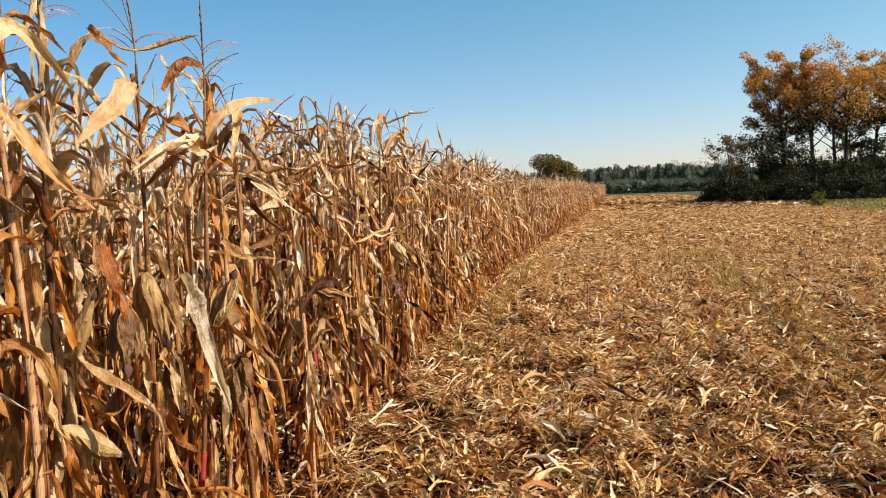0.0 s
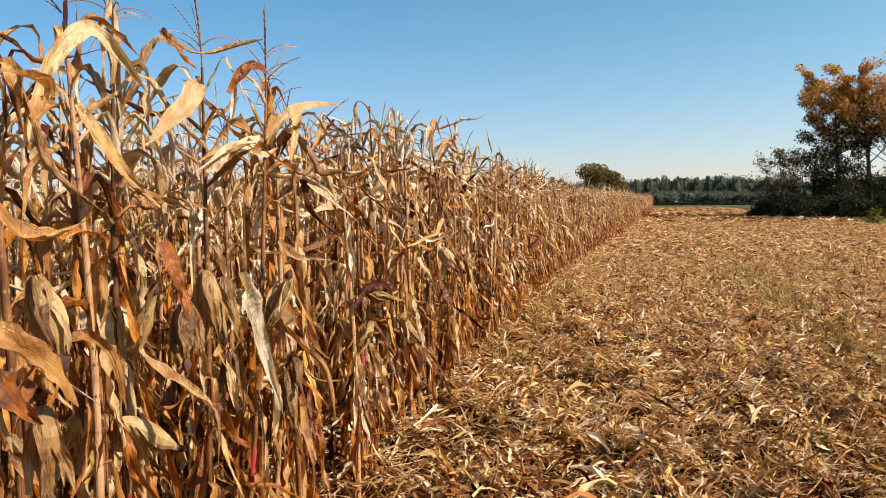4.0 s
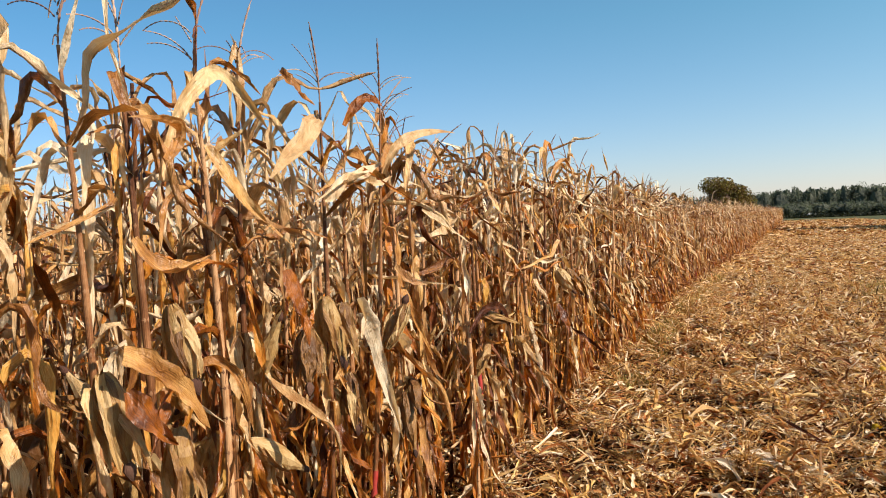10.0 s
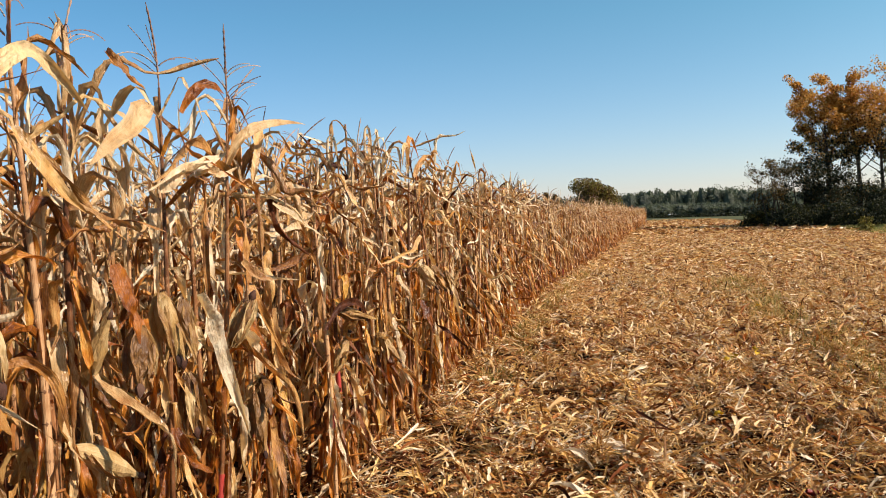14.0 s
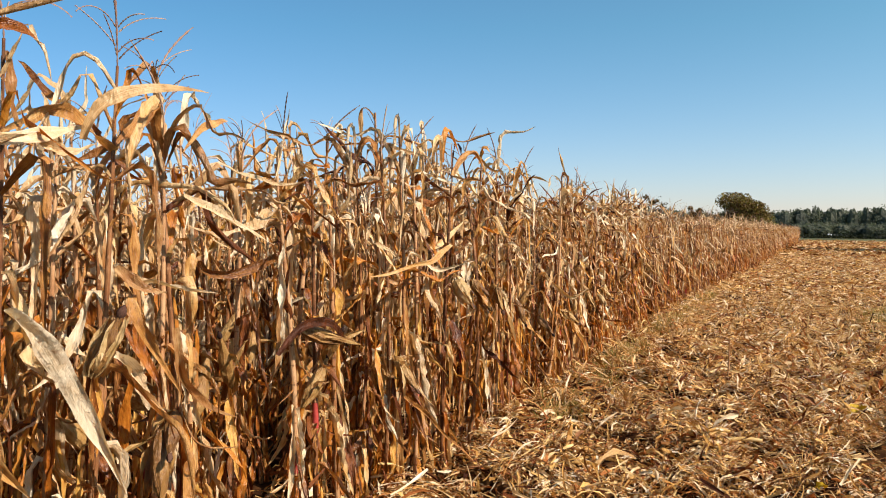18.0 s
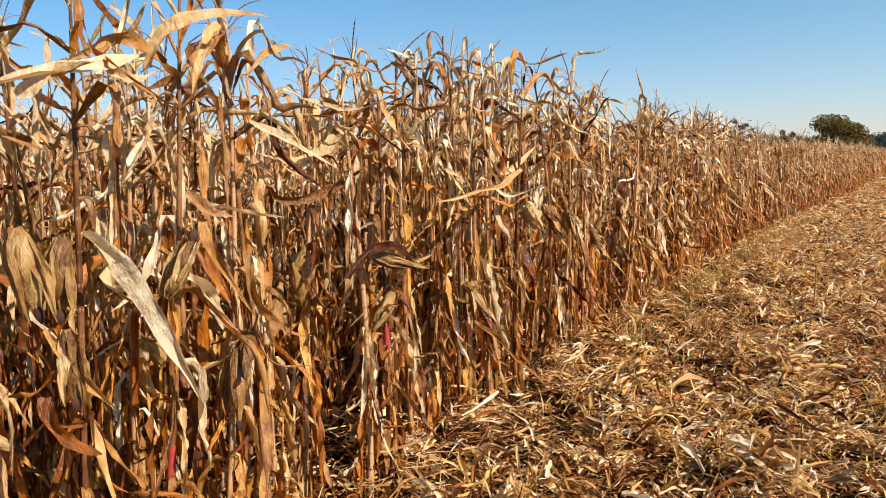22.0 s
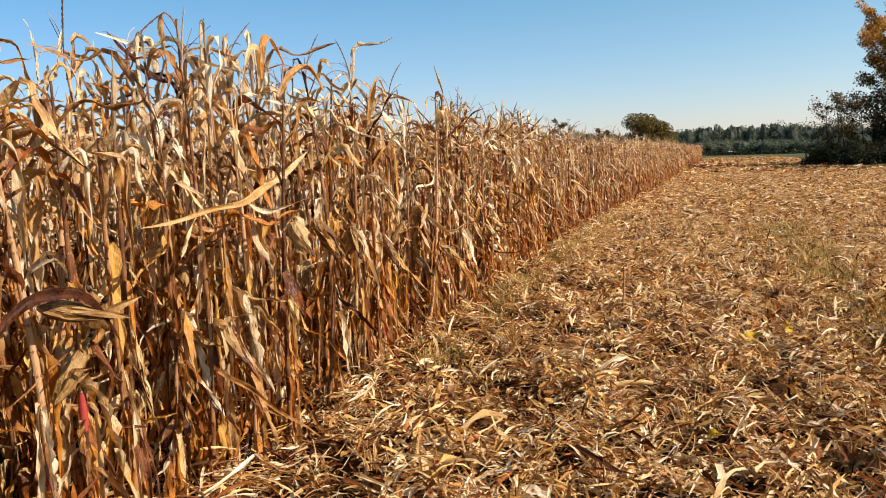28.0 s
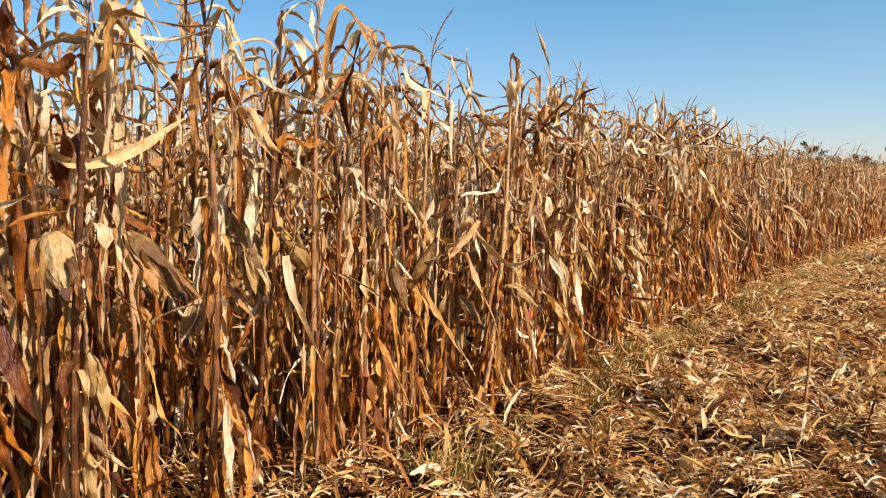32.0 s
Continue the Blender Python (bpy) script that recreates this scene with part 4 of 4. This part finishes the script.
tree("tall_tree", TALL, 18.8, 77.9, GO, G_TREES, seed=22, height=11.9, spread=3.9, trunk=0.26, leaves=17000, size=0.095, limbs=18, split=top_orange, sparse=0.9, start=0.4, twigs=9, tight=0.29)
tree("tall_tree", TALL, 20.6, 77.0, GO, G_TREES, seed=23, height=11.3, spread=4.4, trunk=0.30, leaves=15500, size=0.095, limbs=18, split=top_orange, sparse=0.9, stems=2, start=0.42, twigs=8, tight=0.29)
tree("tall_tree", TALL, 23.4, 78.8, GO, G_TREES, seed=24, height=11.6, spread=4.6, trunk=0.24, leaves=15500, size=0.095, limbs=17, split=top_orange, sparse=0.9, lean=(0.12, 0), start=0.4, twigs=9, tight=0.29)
# unseen extra tree, added to widen the shadow band across the field
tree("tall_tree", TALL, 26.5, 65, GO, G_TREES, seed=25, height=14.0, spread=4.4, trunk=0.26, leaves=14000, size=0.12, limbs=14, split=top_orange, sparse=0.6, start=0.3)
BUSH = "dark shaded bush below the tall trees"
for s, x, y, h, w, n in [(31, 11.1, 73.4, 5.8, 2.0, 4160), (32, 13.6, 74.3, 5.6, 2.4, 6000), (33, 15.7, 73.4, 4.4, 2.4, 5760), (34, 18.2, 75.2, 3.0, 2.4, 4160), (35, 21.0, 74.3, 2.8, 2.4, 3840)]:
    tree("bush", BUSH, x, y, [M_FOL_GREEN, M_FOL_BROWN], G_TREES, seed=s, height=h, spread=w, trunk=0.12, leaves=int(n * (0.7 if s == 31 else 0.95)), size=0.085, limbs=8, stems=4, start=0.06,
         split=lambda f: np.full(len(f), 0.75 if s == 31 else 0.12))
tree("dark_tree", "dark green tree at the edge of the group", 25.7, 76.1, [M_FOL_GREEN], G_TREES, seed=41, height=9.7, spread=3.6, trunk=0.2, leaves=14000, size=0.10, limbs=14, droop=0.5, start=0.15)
tree("yellow_tree", "thin young tree with yellowing leaves", 23.2, 82.5, [M_FOL_YELLOW], G_TREES, seed=42, height=7.9, spread=2.0, trunk=0.1, leaves=2210, size=0.12, limbs=9, start=0.3)
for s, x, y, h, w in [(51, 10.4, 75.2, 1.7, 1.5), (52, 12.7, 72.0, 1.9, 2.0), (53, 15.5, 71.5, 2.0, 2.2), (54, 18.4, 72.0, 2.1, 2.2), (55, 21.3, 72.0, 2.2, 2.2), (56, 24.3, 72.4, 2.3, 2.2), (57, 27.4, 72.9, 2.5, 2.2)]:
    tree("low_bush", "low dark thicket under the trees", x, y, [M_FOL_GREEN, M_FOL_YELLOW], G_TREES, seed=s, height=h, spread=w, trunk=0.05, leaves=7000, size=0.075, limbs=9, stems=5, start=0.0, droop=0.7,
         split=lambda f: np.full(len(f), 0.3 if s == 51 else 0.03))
tree("green_bush", "small green bush alone on the grass verge", 13.5, 56, [M_FOL_YELLOW], seed=61, height=1.0, spread=0.5, trunk=0.03, leaves=900, size=0.06, limbs=7, stems=4, start=0.0, droop=0.5)
tree("round_tree", "round brown-green tree beyond the standing corn", -6.2, 135, [M_FOL_BROWN, M_FOL_YELLOW], seed=71, height=7.6, spread=4.6, trunk=0.25, leaves=20000, size=0.16, limbs=12, start=0.0, lobes=46, split=lambda f: np.full(len(f), 0.3))
tree("yellow_bush", "yellow-green bush beside the round tree", -2.6, 134, [M_FOL_YELLOW], seed=72, height=4.6, spread=2.6, trunk=0.1, leaves=5000, size=0.14, limbs=8, start=0.0, lobes=22)
tree("bare_tree", "thin half-bare tree behind the corn", -19.6, 136, [M_FOL_BROWN], seed=73, height=6.6, spread=2.2, trunk=0.14, leaves=1500, size=0.15, limbs=10, start=0.2)
tree("bare_tree", "low brown tree behind the corn", -13.0, 137, [M_FOL_BROWN], seed=74, height=4.9, spread=2.0, trunk=0.12, leaves=1400, size=0.16, limbs=9, start=0.2)

# distant woods; the haze before them is mixed into their leaf colour
pieces = []
r = np.random.default_rng(90)
for i in range(640):
    x, y = r.uniform(-75, 205), r.uniform(285, 315)
    slim, low = r.random() < 0.06, i % 3 == 0
    y = r.uniform(279, 284) if low else y
    h = r.uniform(3.0, 5.0) if low else r.uniform(8.8, 10.4) + 0.9 * math.sin(x * 0.08) + (0.4 if slim else 0)
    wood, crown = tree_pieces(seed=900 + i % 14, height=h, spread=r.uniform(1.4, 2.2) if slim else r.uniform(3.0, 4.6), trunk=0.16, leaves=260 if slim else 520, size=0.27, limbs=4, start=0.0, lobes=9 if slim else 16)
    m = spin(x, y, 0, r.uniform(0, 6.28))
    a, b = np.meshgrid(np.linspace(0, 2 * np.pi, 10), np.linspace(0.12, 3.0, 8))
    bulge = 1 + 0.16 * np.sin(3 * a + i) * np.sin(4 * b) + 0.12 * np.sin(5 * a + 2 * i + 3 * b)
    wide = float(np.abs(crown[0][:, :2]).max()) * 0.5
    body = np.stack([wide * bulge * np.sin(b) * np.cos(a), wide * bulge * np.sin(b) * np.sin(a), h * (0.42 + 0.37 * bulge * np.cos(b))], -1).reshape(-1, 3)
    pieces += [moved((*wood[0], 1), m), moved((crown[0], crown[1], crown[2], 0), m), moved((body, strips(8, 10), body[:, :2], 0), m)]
woods = new("far_woods", mesh_of("far_woods", pieces, [M_WOODS_HAZY, M_BARK], False))
tagged(woods, "distant green belt of woods, paled by haze in its colour", "woods", kind="stuff")

# a low dark hedge, a wrapped bale and a dark bale far out on the grassland
n = 5200
c = np.stack([r.uniform(2, 60, n), 195 + r.normal(0, 0.6, n), np.abs(r.normal(0, 0.35, n)) + 0.05], 1)
a = r.normal(0, 0.16, (n, 3)); b = r.normal(0, 0.12, (n, 3))
hv = np.stack([c - a, c - b, c + a, c + b], 1).reshape(-1, 3)
hedge = new("far_hedge", mesh_of("far_hedge", [(hv, np.arange(4 * n).reshape(-1, 4), np.tile(np.array([[0, 0], [1, 0], [1, 1], [0, 1.0]]), (n, 1)), 0)], [M_FOL_GREEN], False))
tagged(hedge, "low dark hedge line far across the grassland", "hedge", kind="stuff")
for name, label, x, y, size, mat in [("wrapped_bale", "pale wrapped hay bale far off below the woods", 12.6, 270, 0.6, M_WHITE), ("dark_bale", "dark wrapped bale far off below the woods", 36.0, 270, 0.9, M_FOL_GREEN)]:
    ob = thing(name, label, "bale")
    ob.matrix_basis = pose(x, y, size * 0.55, 0, 0, 15)
    part("wrap", [(*tube([(-size, 0, 0), (-size * 0.98, 0, 0), (-size * 0.4, 0, 0.02), (size * 0.4, 0, 0.02), (size * 0.98, 0, 0), (size, 0, 0)], np.array([0.02, 0.5, 0.55, 0.55, 0.5, 0.02]) * size, 14), 0)], [mat], ob)

# grass on the verge
n = 9000
gx0, gy0 = 13.2 + np.abs(r.normal(0, 5, n)), r.uniform(40, 80, n)
hh, aa, ll = r.uniform(0.04, 0.16, n), r.uniform(0, 6.28, n), r.normal(0, 0.12, (n, 2))
w0 = np.stack([np.cos(aa), np.sin(aa), 0 * aa], 1) * 0.035
c0 = np.stack([gx0, gy0, np.full(n, 0.03)], 1)
tp = c0 + np.stack([ll[:, 0], ll[:, 1], hh], 1)
vv = np.stack([c0 - w0, c0 + w0, tp + w0 * 0.2, tp - w0 * 0.2], 1).reshape(-1, 3)
verge = new("verge_grass", mesh_of("verge_grass", [(vv, np.arange(4 * n).reshape(-1, 4), np.tile(np.array([[0, 0], [1, 0], [1, 1], [0, 1.0]]), (n, 1)), (r.random(n) < 0.15).astype(np.int32))], [M_GRASS, M_STRAW_GOLD], False))
tagged(verge, "rough half-dry grass on the field verge", "grass", kind="stuff")

# ---- stake of stubble, sticks and weeds on the harvested strip ----
stake = thing("standing_stalk", "single bare cut corn stalk still upright among the straw", "stalk")
stake.location = (-0.61, 12.48, 0)
zz = np.linspace(-0.02, 0.52, 6)
part("stem", [(*tube(np.stack([0.02 * np.sin(zz * 4), 0.01 * zz, zz], 1), np.linspace(0.013, 0.008, 6), 6), 0)], [M_STALK], stake)


# ---- loose things on the harvested strip ----
def stick(name, label, x, y, turn, length, thick, mat, bend=0.02, z=0.05):
    u = np.linspace(-0.5, 0.5, 7)
    path = np.stack([u * length, bend * np.cos(u * 3), 0.012 * np.sin(u * 7)], 1)
    ob = thing(name, label, "stalk")
    ob.matrix_basis = pose(x, y, float(relief(x, y)) + z, 0, rng.uniform(-6, 6), turn)
    part("stem", [(*tube(path, np.array([0.7, 1.0, 0.95, 1.06, 0.92, 1.0, 0.75]) * thick, 7), 0)], [mat], ob)
    for k in (-0.22, 0.2):
        part("torn_sheath", [(*blade((k * length, 0, thick * 0.6), length * 0.3, 0.03, 70, 0.4, 100, rng.uniform(0, 6.28), 0.4, 0.6, 0.2, 7, 3), 0)], [M_STRAW], ob)
    return ob


stick("broken_stalk", "pale broken corn stalk lying on the straw", -0.72, 9.75, 62, 0.62, 0.016, M_STRAW_GOLD, z=0.10)
stick("broken_stalk", "pale broken corn stalk lying across the straw", -0.43, 9.60, 14, 0.46, 0.017, M_STRAW_GOLD, z=0.11)
stick("broken_stalk", "pale broken corn stalk lying on the straw", -0.58, 9.72, 25, 0.34, 0.015, M_STRAW_GOLD)
stick("broken_stalk", "long thin corn stalk lying on the straw", -0.35, 7.70, 58, 0.55, 0.008, M_STRAW_GOLD)
stick("red_stalk", "short dark red piece of corn stalk on the straw", 0.49, 7.33, 2, 0.17, 0.017, M_RED, z=0.075)
for x, y, turn, length in [(1.38, 11.22, 40, 0.36), (-1.55, 9.3, 15, 0.2), (1.3, 8.6, 70, 0.4), (2.1, 10.8, 20, 0.5), (0.9, 13.2, 110, 0.45), (-1.1, 12.6, 35, 0.4), (2.9, 14.4, 150, 0.5), (-0.9, 6.9, 100, 0.35), (0.2, 11.3, 140, 0.4)]:
    stick("broken_stalk", "dry broken corn stalk lying on the straw", x, y, turn, length, 0.011, M_STRAW_GOLD)


def tuft_pieces(seed, count, height, width, spread):
    r = np.random.default_rng(seed)
    return [(*blade((*r.normal(0, 0.02, 2), 0), height * r.uniform(0.5, 1.2), width * r.uniform(0.6, 1.4), r.uniform(5, spread), r.uniform(0.4, 0.9), r.uniform(spread, 150),
                    r.uniform(0, 6.28), r.normal(0, 0.6), 0.6, 0.15, 6, 3, 0.25, 0.0, r), int(r.integers(2))) for _ in range(count)]


def tuft(name, label, category, group, x, y, seed, count, height, width, spread, mats):
    ob = thing(name, label, category, group)
    ob.location = (x, y, float(relief(x, y)) + 0.01)
    part("stub", [(*tube([(0, 0, -0.02), (0.004, 0, height * 0.18), (0.006, 0.004, height * 0.3)], [0.008, 0.007, 0.005], 6), 0)], [M_STALK if "straw" in name else mats[0]], ob)
    part("torn_sheath", tuft_pieces(seed, count, height, width, spread), mats, ob, "", False)
    return ob


STRAWS = [M_STRAW, M_STRAW_GOLD]
TUFT = "shredded straw-coloured stub of a cut corn plant"
tufts = [tuft("straw_tuft", TUFT, "stubble", "cut corn stubs", x, y, 300 + i, 56, 0.21, 0.013, 74, STRAWS)
         for i, (x, y) in enumerate([(-0.57, 10.15), (-0.72, 8.4), (-0.34, 8.1), (0.36, 10.3), (0.11, 10.08), (-0.69, 7.8)])]
for row in range(7):
    for y in np.arange(6.2, 22, 0.75):
        x, yy = -1.45 + 0.75 * row + rng.normal(0, 0.06), y + rng.uniform(-0.35, 0.35)
        if rng.random() < 0.6:
            copy_thing(tufts[int(rng.integers(6))], Matrix(spin(x, yy, float(relief(x, yy)) + 0.01, rng.uniform(0, 6.28), rng.uniform(0.7, 1.15)).tolist()))

# a row of plain cut stubs further out on the field
stubs = []
for i in range(3):
    ob = thing("corn_stub", "short cut corn stub standing in a row", "stubble", "row of cut stubs")
    part("stem", [(*tube([(0, 0, -0.02), (0.003 * i, 0, 0.07), (0.006, 0.003 * i, 0.15 + 0.03 * i), (0.006, 0.003, 0.152 + 0.03 * i)], [0.015, 0.013, 0.012, 0.002], 7), 0)], [M_STRAW_GOLD], ob)
    part("torn_sheath", [(*blade((0, 0, 0.06), 0.16, 0.03, 20, 0.4, 120, 2.0 * i, 0.5, 0.6, 0.2, 6, 3), 0)], [M_STRAW], ob)
    ob.location = (4.0, 16.0 + 0.2 * i, 0)
    stubs.append(ob)
for x0 in (4.0, 4.75, 6.25):
    for y in np.arange(14.5, 27, 0.21):
        if rng.random() < 0.62:
            x, yy = x0 + rng.normal(0, 0.03), y + rng.normal(0, 0.04)
            copy_thing(stubs[int(rng.integers(3))], Matrix(spin(x, yy, 0, rng.uniform(0, 6.28), rng.uniform(0.8, 1.2)).tolist()))

GREENS = [M_GRASS, M_STRAW_GOLD]
GRASS = "small tuft of half-green grass among the straw"
weeds = [tuft("grass_tuft", GRASS, "grass", "grass tufts", x, y, 400 + i, 34, 0.15, 0.006, 55, GREENS)
         for i, (x, y) in enumerate([(1.64, 10.33), (1.57, 10.98), (1.78, 9.89), (-1.89, 10.26), (-1.95, 15.7)])]
for x, y in [(-1.8, 9.9), (-1.75, 10.6), (-1.9, 11.2), (-1.85, 12.1), (-1.7, 15.2), (-1.75, 16.1), (-1.72, 16.8), (-1.6, 17.5), (-1.8, 13.4), (-1.65, 20.0), (-1.5, 23.0), (1.9, 10.6), (1.5, 11.5),
             (1.7, 14.5), (2.4, 12.2), (0.9, 16.5), (2.2, 17.5), (3.1, 15.0)]:
    copy_thing(weeds[int(rng.integers(5))], Matrix(spin(x, y, float(relief(x, y)) + 0.01, rng.uniform(0, 6.28), rng.uniform(0.7, 1.2)).tolist()))

M_YELLOW = material("yellow_leaf", [(0.42, 0.25, 0.01), (0.60, 0.40, 0.02), (0.66, 0.48, 0.05)], 0.5, 0.3, 0.3, 9, 0.4, 0.4, 0.5)
for x, y, turn, size in [(0.44, 11.25, 40, 0.17), (0.80, 11.65, 120, 0.13), (0.1, 9.0, 10, 0.08), (2.3, 13.5, 70, 0.12), (1.5, 16.0, 150, 0.12)]:
    ob = thing("yellow_leaf", "bright yellow fallen leaf on the straw", "leaf", "yellow leaves")
    ob.location = (x, y, float(relief(x, y)) + 0.12)
    part("leaf_blade", [(*blade((0, 0, 0), size, size * 0.7, 50, 0.4, 75, radians(turn), 0.2, 0.4, 0.1, 8, 5), 0)], [M_YELLOW], ob)
    part("leaf_stem", [(*tube([(0, 0, 0), (-0.02, 0.01, -0.03), (-0.04, 0.0, -0.05)], [0.002, 0.0015, 0.001], 4), 0)], [M_YELLOW], ob)

# single scraps of leaf that can be told apart
scraps = []
for i in range(14):
    r = np.random.default_rng(700 + i)
    L, W = r.uniform(0.14, 0.34), r.uniform(0.025, 0.06)
    scraps.append(mesh_of("leaf_scrap", [(*blade((-L / 2, 0, 0.01), L, W, 84, 0.5, r.uniform(86, 100), 0.0, r.normal(0, 0.8), r.uniform(0.2, 0.9), 0.2, 7, 3, 0.2, 0.0, r, 0.8), 0)], [LITTER[i % 4 if i % 4 < 3 else 0]], False))
for i in range(280):
    y = 5.2 + 7.5 * rng.random() ** 1.3
    x = rng.uniform(-1.9, 3.2)
    ob = new("leaf_scrap", scraps[int(rng.integers(14))])
    ob.parent = ground
    ob.matrix_basis = pose(x, y, float(relief(x, y)) + rng.uniform(0.05, 0.10), rng.uniform(-20, 20), rng.uniform(-16, 16), rng.uniform(0, 360))


# short grass in the wheel track and along the foot of the corn
n = 24000
side = r.random(n) < 0.45
gy0 = np.where(side, r.uniform(10.2, 24, n), r.uniform(9.2, 22, n))
gx0 = np.where(side, edge(gy0) + 0.38 + r.normal(0, 0.10, n), 1.65 + r.normal(0, 0.26, n))
clump = np.sin(gy0 * 2.3 + 1.0) * np.sin(gy0 * 0.9 + gx0 * 3) > -0.15
gx0, gy0 = gx0[clump], gy0[clump]
n = len(gx0)
hh, aa, ll = r.uniform(0.06, 0.16, n), r.uniform(0, 6.28, n), r.normal(0, 0.05, (n, 2))
w0 = np.stack([np.cos(aa), np.sin(aa), 0 * aa], 1) * 0.006
c0 = np.stack([gx0, gy0, relief(gx0, gy0)], 1)
tp = c0 + np.stack([ll[:, 0], ll[:, 1], hh], 1)
vv = np.stack([c0 - w0, c0 + w0, tp + w0 * 0.2, tp - w0 * 0.2], 1).reshape(-1, 3)
low_grass = new("low_grass", mesh_of("low_grass", [(vv, np.arange(4 * n).reshape(-1, 4), np.tile(np.array([[0, 0], [1, 0], [1, 1], [0, 1.0]]), (n, 1)), (r.random(n) < 0.5).astype(np.int32))], [M_GRASS, M_STRAW_GOLD], False))
tagged(low_grass, "short green-yellow grass between the straw", "grass", kind="stuff")
